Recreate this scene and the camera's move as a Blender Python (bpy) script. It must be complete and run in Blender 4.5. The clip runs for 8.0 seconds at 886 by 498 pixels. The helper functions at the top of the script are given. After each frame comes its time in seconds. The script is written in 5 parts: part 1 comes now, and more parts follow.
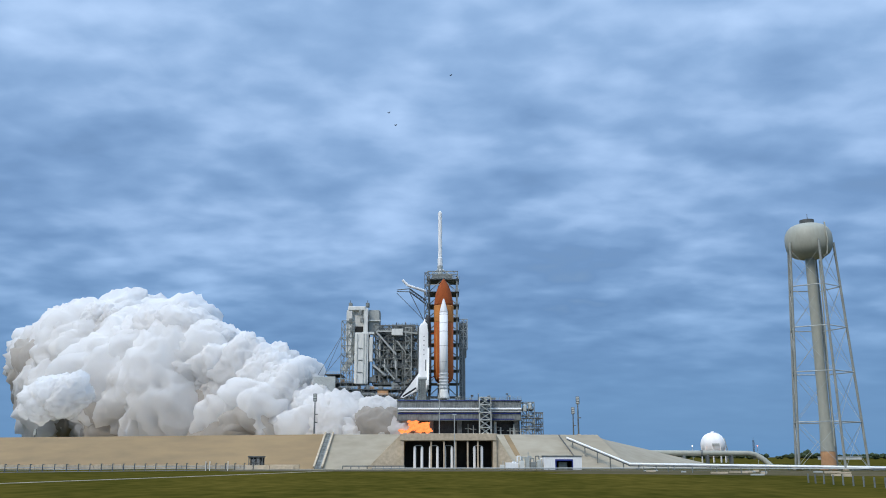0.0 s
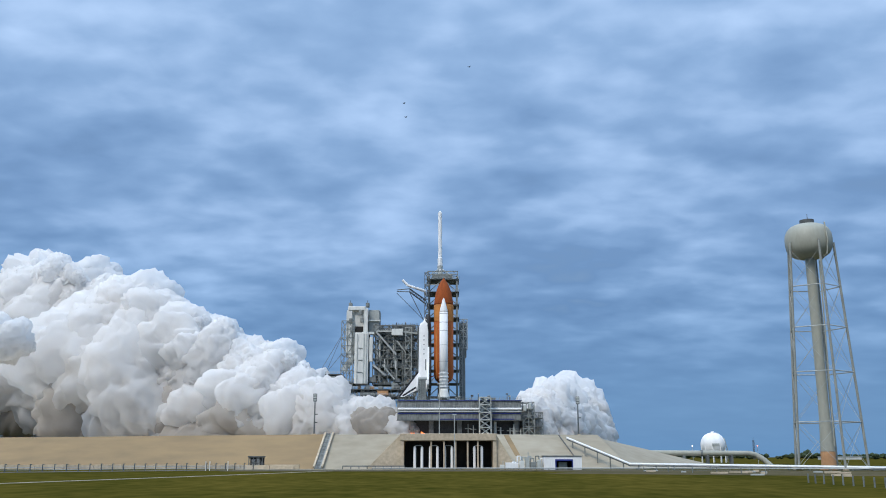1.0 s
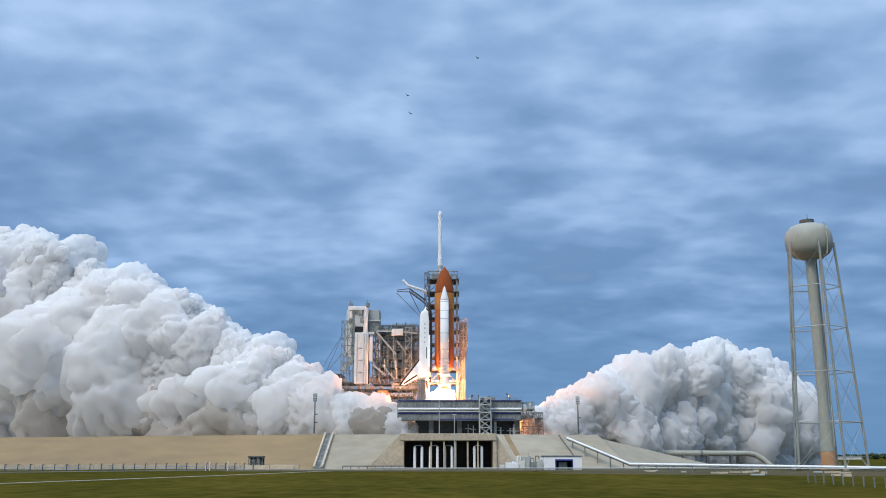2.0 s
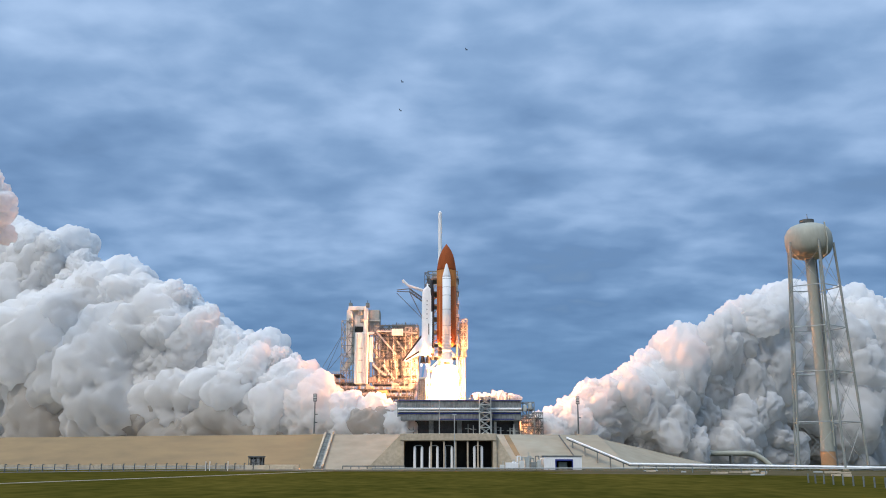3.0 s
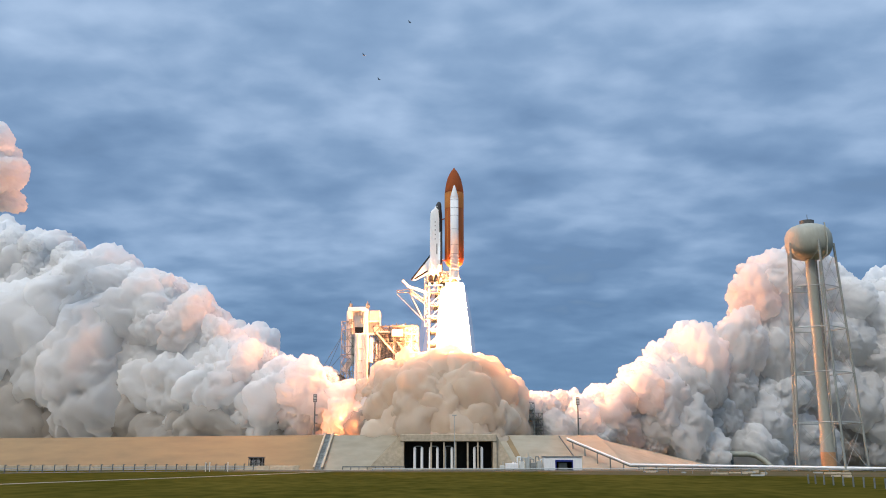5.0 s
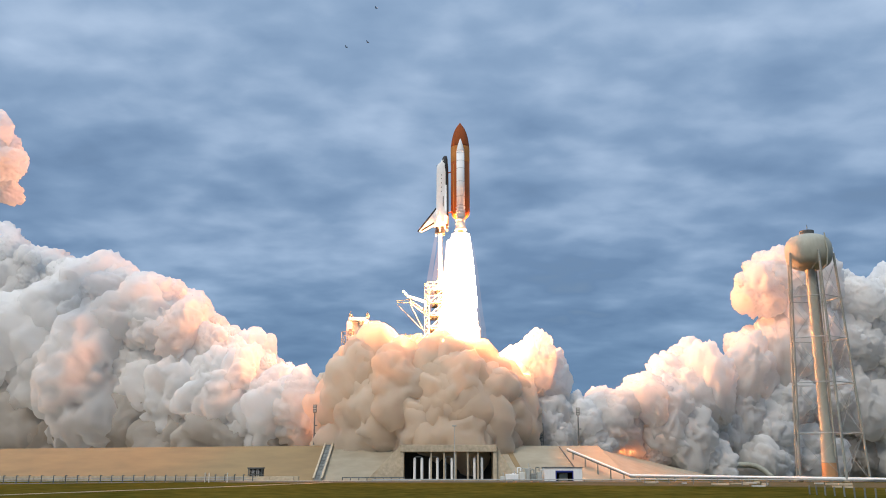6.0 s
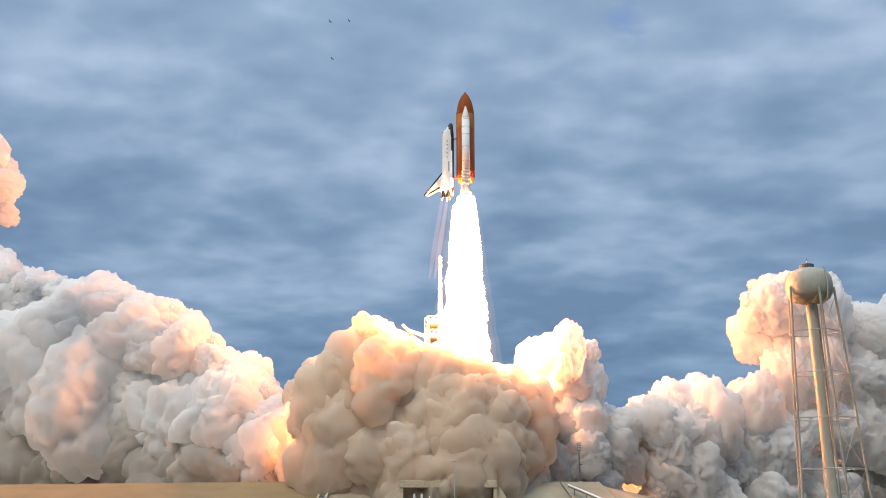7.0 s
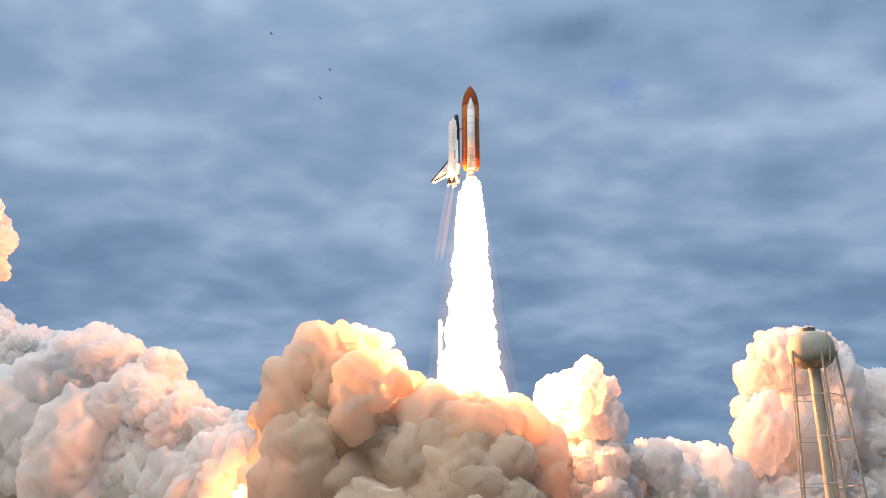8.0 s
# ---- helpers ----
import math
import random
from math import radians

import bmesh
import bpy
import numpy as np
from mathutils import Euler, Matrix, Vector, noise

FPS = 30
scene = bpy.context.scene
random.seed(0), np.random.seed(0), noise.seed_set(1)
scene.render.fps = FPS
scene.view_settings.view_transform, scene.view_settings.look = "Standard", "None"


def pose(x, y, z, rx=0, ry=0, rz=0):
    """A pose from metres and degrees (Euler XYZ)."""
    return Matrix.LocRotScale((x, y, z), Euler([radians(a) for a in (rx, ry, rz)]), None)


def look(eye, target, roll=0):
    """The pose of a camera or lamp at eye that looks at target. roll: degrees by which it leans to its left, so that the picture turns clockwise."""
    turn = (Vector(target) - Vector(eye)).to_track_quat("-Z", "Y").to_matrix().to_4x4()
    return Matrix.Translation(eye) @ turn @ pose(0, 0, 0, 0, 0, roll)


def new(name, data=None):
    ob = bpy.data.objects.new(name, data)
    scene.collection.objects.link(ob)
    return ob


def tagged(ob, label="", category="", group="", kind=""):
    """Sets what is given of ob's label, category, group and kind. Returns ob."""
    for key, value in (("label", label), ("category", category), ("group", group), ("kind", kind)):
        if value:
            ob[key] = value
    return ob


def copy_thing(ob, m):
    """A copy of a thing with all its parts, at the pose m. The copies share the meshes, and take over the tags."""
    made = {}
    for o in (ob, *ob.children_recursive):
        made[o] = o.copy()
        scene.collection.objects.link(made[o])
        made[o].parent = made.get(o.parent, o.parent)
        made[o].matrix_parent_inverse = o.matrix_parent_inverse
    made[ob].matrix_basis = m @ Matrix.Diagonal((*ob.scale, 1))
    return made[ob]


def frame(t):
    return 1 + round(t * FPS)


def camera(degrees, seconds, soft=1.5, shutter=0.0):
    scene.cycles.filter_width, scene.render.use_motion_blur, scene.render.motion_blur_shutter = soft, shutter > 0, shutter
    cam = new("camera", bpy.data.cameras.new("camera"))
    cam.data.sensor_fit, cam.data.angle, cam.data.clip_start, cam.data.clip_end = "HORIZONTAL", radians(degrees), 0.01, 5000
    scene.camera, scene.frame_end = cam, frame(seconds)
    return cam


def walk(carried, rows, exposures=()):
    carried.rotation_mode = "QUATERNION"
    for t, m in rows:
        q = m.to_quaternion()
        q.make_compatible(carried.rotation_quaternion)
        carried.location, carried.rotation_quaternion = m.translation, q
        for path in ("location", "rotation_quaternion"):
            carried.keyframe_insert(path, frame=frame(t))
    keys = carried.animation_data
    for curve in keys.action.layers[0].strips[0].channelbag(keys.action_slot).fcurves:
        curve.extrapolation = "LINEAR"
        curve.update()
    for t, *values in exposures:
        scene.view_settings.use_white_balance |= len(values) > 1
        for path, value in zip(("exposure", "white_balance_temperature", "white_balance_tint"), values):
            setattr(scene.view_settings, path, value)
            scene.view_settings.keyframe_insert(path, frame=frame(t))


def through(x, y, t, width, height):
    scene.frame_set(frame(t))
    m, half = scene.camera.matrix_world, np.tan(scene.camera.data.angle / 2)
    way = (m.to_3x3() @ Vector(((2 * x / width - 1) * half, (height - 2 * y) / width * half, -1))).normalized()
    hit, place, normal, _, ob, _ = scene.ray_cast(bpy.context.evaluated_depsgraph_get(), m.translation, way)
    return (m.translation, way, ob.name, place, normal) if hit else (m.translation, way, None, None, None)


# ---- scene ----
cam = camera(52.0, 8.0, soft=1.0)
EYE_Z = 4.6
TILTS = [(0, 12.86), (2.0, 12.86), (4.0, 12.86), (4.7, 12.87), (5.2, 12.95), (5.5, 13.05), (5.8, 13.22), (6.0, 13.54), (6.25, 13.96),
         (6.5, 14.43), (6.75, 15.0), (7.0, 15.675), (7.25, 16.48), (7.5, 17.42), (7.75, 18.5), (8.0, 19.69)]
walk(cam, [(t, pose(0, 0, EYE_Z, 90 + p, 0, 0)) for t, p in TILTS],
     exposures=[(0, 0.06, 6500, 10), (1.5, 0.04, 6500, 10), (3.0, -0.10, 6550, 10), (4.5, -0.14, 6750, 10), (6.0, -0.16, 7250, 11), (7.0, -0.16, 7450, 11), (8.0, -0.26, 7350, 12)])

# ---- world and sun ----
SUN_EL, SUN_AZ = 48.0, 215.0


def sky_world():
    world = bpy.data.worlds.new("overcast_sky")
    scene.world = world
    world.use_nodes = True
    nt = world.node_tree
    nt.nodes.clear()
    N, L = nt.nodes.new, nt.links.new
    out, bg = N("ShaderNodeOutputWorld"), N("ShaderNodeBackground")
    L(bg.outputs[0], out.inputs[0])
    tc, sep = N("ShaderNodeTexCoord"), N("ShaderNodeSeparateXYZ")
    L(tc.outputs["Generated"], sep.inputs[0])

    def m(op, a, b=None, clamp=False):
        n = N("ShaderNodeMath")
        n.operation, n.use_clamp = op, clamp
        for i, v in enumerate((a, b)):
            if v is None:
                continue
            if isinstance(v, (int, float)):
                n.inputs[i].default_value = v
            else:
                L(v, n.inputs[i])
        return n.outputs[0]

    z = m("MAXIMUM", sep.outputs["Z"], 0.0)
    # cloud deck: directions meet a level sheet, softened towards the horizon
    den = m("ADD", z, 0.20)
    px, py = m("DIVIDE", sep.outputs["X"], den), m("DIVIDE", sep.outputs["Y"], den)
    comb = N("ShaderNodeCombineXYZ")
    L(px, comb.inputs[0])
    L(py, comb.inputs[1])

    def noise_tex(scale, detail, rough, offset, stretch=(1, 1, 1), dist=0.0):
        mp, n = N("ShaderNodeMapping"), N("ShaderNodeTexNoise")
        mp.inputs["Location"].default_value = offset
        mp.inputs["Scale"].default_value = stretch
        L(comb.outputs[0], mp.inputs[0])
        n.inputs["Scale"].default_value, n.inputs["Detail"].default_value = scale, detail
        n.inputs["Roughness"].default_value, n.inputs["Distortion"].default_value = rough, dist
        L(mp.outputs[0], n.inputs["Vector"])
        return n.outputs["Fac"]

    big = noise_tex(1.6, 2, 0.5, (3.7, 1.3, 0), (0.9, 0.9, 1))
    mid = noise_tex(4.8, 2, 0.45, (0.4, 5.2, 2), (0.95, 1.15, 1), 0.1)
    fine = noise_tex(12.0, 4, 0.5, (1.1, 0.6, 4), (0.95, 1.1, 1), 0.2)
    mix = m("ADD", m("ADD", m("MULTIPLY", big, 0.28), m("MULTIPLY", mid, 0.56)), m("MULTIPLY", fine, 0.16))
    # the deck blurs into an even haze low down
    low = N("ShaderNodeMapRange")
    low.interpolation_type = "SMOOTHSTEP"
    low.inputs["From Min"].default_value, low.inputs["From Max"].default_value = 0.02, 0.20
    L(z, low.inputs["Value"])
    mix = m("ADD", m("MULTIPLY", m("SUBTRACT", mix, 0.475), m("ADD", m("MULTIPLY", low.outputs[0], 0.9), 0.1)), 0.475)
    ramp = N("ShaderNodeValToRGB")
    e = ramp.color_ramp.elements
    e[0].position, e[0].color = 0.32, (0.115, 0.215, 0.405, 1)
    e[1].position, e[1].color = 0.68, (0.37, 0.52, 0.78, 1)
    k = ramp.color_ramp.elements.new(0.49)
    k.color = (0.200, 0.325, 0.545, 1)
    L(mix, ramp.inputs[0])
    # gain with elevation: dim band low down, bright overhead
    gain = N("ShaderNodeValToRGB")
    g = gain.color_ramp.elements
    g[0].position, g[0].color = 0.0, (0.50, 0.70, 0.78, 1)
    g[1].position, g[1].color = 1.0, (4.2, 3.7, 3.1, 1)
    for p, c in ((0.10, (0.58, 0.71, 0.78, 1)), (0.24, (0.90, 0.94, 0.95, 1)), (0.47, (1.22, 1.18, 1.12, 1)), (0.62, (1.6, 1.5, 1.35, 1))):
        s = gain.color_ramp.elements.new(p)
        s.color = c
    L(z, gain.inputs[0])
    mul = N("ShaderNodeMix")
    mul.data_type, mul.blend_type = "RGBA", "MULTIPLY"
    mul.inputs["Factor"].default_value = 1.0
    L(ramp.outputs[0], mul.inputs["A"])
    L(gain.outputs[0], mul.inputs["B"])
    # a little clear sky shows through the thin places
    sky = N("ShaderNodeTexSky")
    sky.sky_type, sky.sun_disc = "NISHITA", False
    sky.sun_elevation, sky.sun_rotation = radians(SUN_EL), radians(SUN_AZ)
    dim = N("ShaderNodeMix")
    dim.data_type, dim.blend_type = "RGBA", "MULTIPLY"
    dim.inputs["Factor"].default_value = 1.0
    dim.inputs["B"].default_value = (0.10, 0.10, 0.10, 1)
    L(sky.outputs[0], dim.inputs["A"])
    both = N("ShaderNodeMix")
    both.data_type = "RGBA"
    thin = N("ShaderNodeMapRange")
    thin.inputs["From Min"].default_value, thin.inputs["From Max"].default_value = 0.40, 0.26
    thin.inputs["To Min"].default_value, thin.inputs["To Max"].default_value = 0.04, 0.5
    L(mix, thin.inputs["Value"])
    L(thin.outputs[0], both.inputs["Factor"])
    L(mul.outputs["Result"], both.inputs["A"])
    L(dim.outputs["Result"], both.inputs["B"])
    # one small rent in the deck shows blue
    dist, gap, hole = N("ShaderNodeVectorMath"), N("ShaderNodeMapRange"), N("ShaderNodeMix")
    dist.operation = "DISTANCE"
    dist.inputs[1].default_value = (0.193, 0.850, 0.490)
    L(tc.outputs["Generated"], dist.inputs[0])
    gap.interpolation_type = "SMOOTHSTEP"
    gap.inputs["From Min"].default_value, gap.inputs["From Max"].default_value = 0.075, 0.035
    gap.inputs["To Max"].default_value = 0.75
    L(m("ADD", dist.outputs["Value"], m("MULTIPLY", fine, 0.09)), gap.inputs["Value"])
    hole.data_type = "RGBA"
    hole.inputs["B"].default_value = (0.17, 0.30, 0.66, 1)
    L(gap.outputs[0], hole.inputs["Factor"])
    L(both.outputs["Result"], hole.inputs["A"])
    L(hole.outputs["Result"], bg.inputs["Color"])
    bg.inputs["Strength"].default_value = 1.22


sky_world()
sun = new("sun", bpy.data.lights.new("sun", "SUN"))
sun.data.energy, sun.data.angle, sun.data.color = 2.35, radians(25), (1.0, 0.95, 0.88)
sun.matrix_world = look((0, 0, 0), (math.sin(radians(35)) * 0.67, math.cos(radians(35)) * 0.67, -0.74))

# ---- materials ----
def mat(name, color, rough=0.7, metal=0.0, vary=0.25, scale=0.4, bump=0.0, fine=6.0, stretch=(1, 1, 1), second=None, spec=0.4, island=0.0):
    """Paint, concrete, steel: two scales of colour noise, some streak stretch, fine relief."""
    mt = bpy.data.materials.new(name)
    mt.use_nodes = True
    nt = mt.node_tree
    N, L = nt.nodes.new, nt.links.new
    b = nt.nodes["Principled BSDF"]
    b.inputs["Roughness"].default_value, b.inputs["Metallic"].default_value = rough, metal
    b.inputs["Specular IOR Level"].default_value = spec
    tc, mp = N("ShaderNodeTexCoord"), N("ShaderNodeMapping")
    mp.inputs["Scale"].default_value = stretch
    L(tc.outputs["Object"], mp.inputs[0])
    n1, n2 = N("ShaderNodeTexNoise"), N("ShaderNodeTexNoise")
    n1.inputs["Scale"].default_value, n1.inputs["Detail"].default_value = scale, 5
    n2.inputs["Scale"].default_value, n2.inputs["Detail"].default_value = scale * fine, 4
    L(mp.outputs[0], n1.inputs["Vector"])
    L(mp.outputs[0], n2.inputs["Vector"])
    add = N("ShaderNodeMath")
    add.operation = "ADD"
    L(n1.outputs["Fac"], add.inputs[0])
    L(n2.outputs["Fac"], add.inputs[1])
    r = N("ShaderNodeMapRange")
    r.inputs["From Min"].default_value, r.inputs["From Max"].default_value = 0.7, 1.3
    L(add.outputs[0], r.inputs["Value"])
    mx = N("ShaderNodeMix")
    mx.data_type = "RGBA"
    c2 = second or tuple(c * (1 - vary) for c in color)
    c1 = color if second else tuple(min(1, c * (1 + vary * 0.5)) for c in color)
    mx.inputs["A"].default_value, mx.inputs["B"].default_value = (*c2, 1), (*c1, 1)
    L(r.outputs[0], mx.inputs["Factor"])
    col = mx.outputs["Result"]
    if island:
        oi, hv, rg = N("ShaderNodeObjectInfo"), N("ShaderNodeHueSaturation"), N("ShaderNodeMapRange")
        rg.inputs["To Min"].default_value, rg.inputs["To Max"].default_value = 1 - island, 1 + island
        L(oi.outputs["Random"], rg.inputs["Value"])
        L(rg.outputs[0], hv.inputs["Value"])
        L(col, hv.inputs["Color"])
        col = hv.outputs[0]
    L(col, b.inputs["Base Color"])
    if bump:
        bp = N("ShaderNodeBump")
        bp.inputs["Strength"].default_value, bp.inputs["Distance"].default_value = 0.5, bump
        L(n2.outputs["Fac"], bp.inputs["Height"])
        L(bp.outputs[0], b.inputs["Normal"])
    return mt


def glow(name, color, strength, second=None, scale=0.15):
    """Burning gas: gives off its own light, uneven in tint."""
    mt = bpy.data.materials.new(name)
    mt.use_nodes = True
    nt = mt.node_tree
    nt.nodes.clear()
    N, L = nt.nodes.new, nt.links.new
    out, em = N("ShaderNodeOutputMaterial"), N("ShaderNodeEmission")
    em.inputs["Strength"].default_value = strength
    tc, n, mx = N("ShaderNodeTexCoord"), N("ShaderNodeTexNoise"), N("ShaderNodeMix")
    mx.data_type = "RGBA"
    n.inputs["Scale"].default_value, n.inputs["Detail"].default_value = scale, 5
    L(tc.outputs["Object"], n.inputs["Vector"])
    L(n.outputs["Fac"], mx.inputs["Factor"])
    mx.inputs["A"].default_value, mx.inputs["B"].default_value = (*(second or color), 1), (*color, 1)
    L(mx.outputs["Result"], em.inputs["Color"])
    L(em.outputs[0], out.inputs[0])
    return mt


def smoke(name, color, second, depth=1.2, clear=0.2, soft=0.4, through=0.5):
    """Dense steam and dust: part of the light wanders under the skin, part passes on through."""
    mt = bpy.data.materials.new(name)
    mt.use_nodes = True
    nt = mt.node_tree
    N, L = nt.nodes.new, nt.links.new
    b = nt.nodes["Principled BSDF"]
    out = [k for k in nt.nodes if k.type == "OUTPUT_MATERIAL"][0]
    b.inputs["Roughness"].default_value, b.inputs["Specular IOR Level"].default_value = 1.0, 0.0
    b.inputs["Subsurface Weight"].default_value = 1.0
    b.inputs["Subsurface Radius"].default_value = (1.0, 1.0, 1.0)
    b.inputs["Subsurface Scale"].default_value = depth
    d, tr = N("ShaderNodeBsdfDiffuse"), N("ShaderNodeBsdfTranslucent")
    tc, n, c = N("ShaderNodeTexCoord"), N("ShaderNodeTexNoise"), N("ShaderNodeMix")
    c.data_type = "RGBA"
    oi, ad, rg = N("ShaderNodeObjectInfo"), N("ShaderNodeMath"), N("ShaderNodeMapRange")
    n.inputs["Scale"].default_value, n.inputs["Detail"].default_value = 1.1, 5
    L(tc.outputs["Object"], n.inputs["Vector"])
    ad.operation = "ADD"
    L(n.outputs["Fac"], ad.inputs[0])
    L(oi.outputs["Random"], ad.inputs[1])
    rg.inputs["From Min"].default_value, rg.inputs["From Max"].default_value = 0.45, 1.35
    L(ad.outputs[0], rg.inputs["Value"])
    L(rg.outputs[0], c.inputs["Factor"])
    c.inputs["A"].default_value, c.inputs["B"].default_value = (*color, 1), (*second, 1)
    L(c.outputs["Result"], b.inputs["Base Color"])
    L(c.outputs["Result"], d.inputs["Color"])
    L(c.outputs["Result"], tr.inputs["Color"])
    # fine curling relief
    n2, bp = N("ShaderNodeTexNoise"), N("ShaderNodeBump")
    n2.inputs["Scale"].default_value, n2.inputs["Detail"].default_value, n2.inputs["Distortion"].default_value = 6.5, 7, 0.6
    bp.inputs["Strength"].default_value, bp.inputs["Distance"].default_value = 0.5, 1.5
    L(tc.outputs["Object"], n2.inputs["Vector"])
    L(n2.outputs["Fac"], bp.inputs["Height"])
    L(bp.outputs[0], d.inputs["Normal"])
    last = None
    for shader, share in ((d, 0.0), (tr, through), (b, soft), (N("ShaderNodeBsdfTransparent"), clear)):
        if last is None:
            last = shader
            continue
        mx = N("ShaderNodeMixShader")
        mx.inputs[0].default_value = share
        L(last.outputs[0], mx.inputs[1])
        L(shader.outputs[0], mx.inputs[2])
        last = mx
    L(last.outputs[0], out.inputs[0])
    return mt


def thin_glow(name, color, strength, cover):
    """A faint glow that the sky shows through, for burning gas and the painted flame halo."""
    mt = glow(name, color, strength, None, 0.3)
    nt = mt.node_tree
    N, L = nt.nodes.new, nt.links.new
    out = [n for n in nt.nodes if n.type == "OUTPUT_MATERIAL"][0]
    em = [n for n in nt.nodes if n.type == "EMISSION"][0]
    tr, mx = N("ShaderNodeBsdfTransparent"), N("ShaderNodeMixShader")
    mx.inputs[0].default_value = cover
    L(tr.outputs[0], mx.inputs[1])
    L(em.outputs[0], mx.inputs[2])
    L(mx.outputs[0], out.inputs[0])
    return mt


GRASS = mat("grass", (0.100, 0.078, 0.016), 1.0, vary=0.4, scale=0.035, fine=9, bump=0.15, stretch=(1.0, 0.45, 1), second=(0.034, 0.036, 0.006), spec=0.0)
ASPHALT = mat("asphalt", (0.13, 0.125, 0.12), 0.9, vary=0.3, scale=0.2, bump=0.02)
SHELL_ROAD = mat("pale_road", (0.42, 0.37, 0.28), 0.95, vary=0.3, scale=0.15, bump=0.03)
SLOPE_TAN = mat("weathered_tan_concrete", (0.285, 0.195, 0.098), 0.9, vary=0.2, scale=0.035, fine=4, bump=0.015, second=(0.215, 0.150, 0.080), stretch=(0.6, 1, 2.0))
SLOPE_PALE = mat("pale_concrete", (0.36, 0.315, 0.235), 0.9, vary=0.2, scale=0.045, fine=5, bump=0.015, second=(0.27, 0.23, 0.165), stretch=(0.7, 1, 1.8))
CONCRETE = mat("concrete", (0.52, 0.43, 0.31), 0.9, vary=0.3, scale=0.12, fine=7, bump=0.03)
# near-black that puts the shade of recesses and openings into the colour
DARK = mat("recess_shade_black", (0.025, 0.024, 0.022), 0.9, vary=0.4, scale=0.3)
STEEL = mat("grey_painted_steel", (0.20, 0.215, 0.205), 0.6, vary=0.35, scale=0.3, fine=5, island=0.25)
STEEL_D = mat("dark_weathered_steel", (0.12, 0.13, 0.13), 0.7, vary=0.4, scale=0.3, fine=5, island=0.25)
STEEL_L = mat("light_grey_steel", (0.41, 0.43, 0.41), 0.55, vary=0.2, scale=0.2, fine=6, island=0.12)
DECK_GREY = mat("platform_grey_paint", (0.21, 0.225, 0.22), 0.65, vary=0.5, scale=0.2, fine=7, stretch=(1, 1, 0.35), bump=0.01)
PANEL_W = mat("off_white_panel", (0.66, 0.66, 0.62), 0.6, vary=0.18, scale=0.15, fine=6, stretch=(1, 1, 0.3), island=0.06)
WHITE = mat("white_paint", (0.80, 0.80, 0.79), 0.75, vary=0.08, scale=0.3, fine=8, stretch=(1, 1, 0.2))
TILE_W = mat("white_thermal_blanket", (0.82, 0.82, 0.81), 0.75, vary=0.07, scale=0.7, fine=5)
TILE_K = mat("black_thermal_tile", (0.022, 0.023, 0.026), 0.6, vary=0.3, scale=0.6)
FOAM = mat("orange_foam", (0.36, 0.088, 0.016), 0.9, vary=0.22, scale=0.35, fine=9, bump=0.03, stretch=(1, 1, 0.4))
FOAM_D = mat("dark_orange_foam", (0.30, 0.068, 0.013), 0.9, vary=0.25, scale=0.35, fine=9, bump=0.03, stretch=(1, 1, 0.4))
FOAM_L = mat("pale_orange_foam", (0.52, 0.20, 0.05), 0.9, vary=0.2, scale=0.35, fine=9, bump=0.03)
TANK_P = mat("tank_beige_grey_paint", (0.35, 0.35, 0.29), 0.5, vary=0.12, scale=0.12, fine=9, stretch=(1, 1, 0.35))
LEG_P = mat("weathered_grey_green_paint", (0.27, 0.28, 0.25), 0.6, vary=0.25, scale=0.3, fine=6)
RUST_P = mat("orange_brown_paint", (0.50, 0.27, 0.13), 0.7, vary=0.2, scale=0.3)
BLUE_P = mat("deep_blue_paint", (0.02, 0.035, 0.20), 0.5, vary=0.2, scale=0.5)
BLACK_S = mat("blackened_steel", (0.04, 0.04, 0.04), 0.5, 0.4, vary=0.4, scale=0.6)
LEAF = mat("dark_foliage", (0.035, 0.055, 0.020), 0.9, vary=0.5, scale=0.2, fine=8)
FEATHER = mat("dark_feathers", (0.03, 0.03, 0.03), 0.8, vary=0.3, scale=2)
STEAM = smoke("white_steam", (0.97, 0.965, 0.96), (0.91, 0.895, 0.88), 3.0, 0.27, 0.25, 0.70)
STEAM_G = smoke("grey_white_exhaust", (0.96, 0.95, 0.94), (0.90, 0.88, 0.86), 2.5, 0.27, 0.25, 0.70)
DUST = smoke("tan_dust_smoke", (0.94, 0.82, 0.69), (0.83, 0.69, 0.55), 5.0, 0.28, 0.3, 0.75)
# smoke browned by raised dirt, darkened further to paint shade at cloud bases
SMOG_SHADE = smoke("shaded_brown_grey_smoke", (0.64, 0.60, 0.55), (0.46, 0.42, 0.37), 2.0, 0.26, 0.25, 0.65)
FIRE_W = glow("white_hot_flame", (1.0, 0.39, 0.16), 270.0, (1.0, 0.33, 0.12))
VEIL = thin_glow("flame_halo_veil", (1.0, 0.70, 0.52), 1.5, 0.03)
FIRE_D = glow("deep_orange_flame", (1.0, 0.36, 0.12), 260.0, (1.0, 0.26, 0.07))
FIRE_O = glow("orange_flame", (1.0, 0.33, 0.10), 2.0, (0.45, 0.05, 0.01), 0.7)
DIRT = mat("brown_dirt_verge", (0.13, 0.105, 0.07), 1.0, vary=0.4, scale=0.06, fine=8, bump=0.05, stretch=(0.5, 1.5, 1), second=(0.06, 0.058, 0.025), spec=0.0)
FIRE_P = thin_glow("pale_violet_flame", (1.0, 0.74, 0.80), 1.0, 0.13)
LAMP_W = glow("lit_lamp", (1.0, 0.93, 0.8), 6.0)
LAMP_R = glow("red_lamp", (1.0, 0.25, 0.15), 3.0)


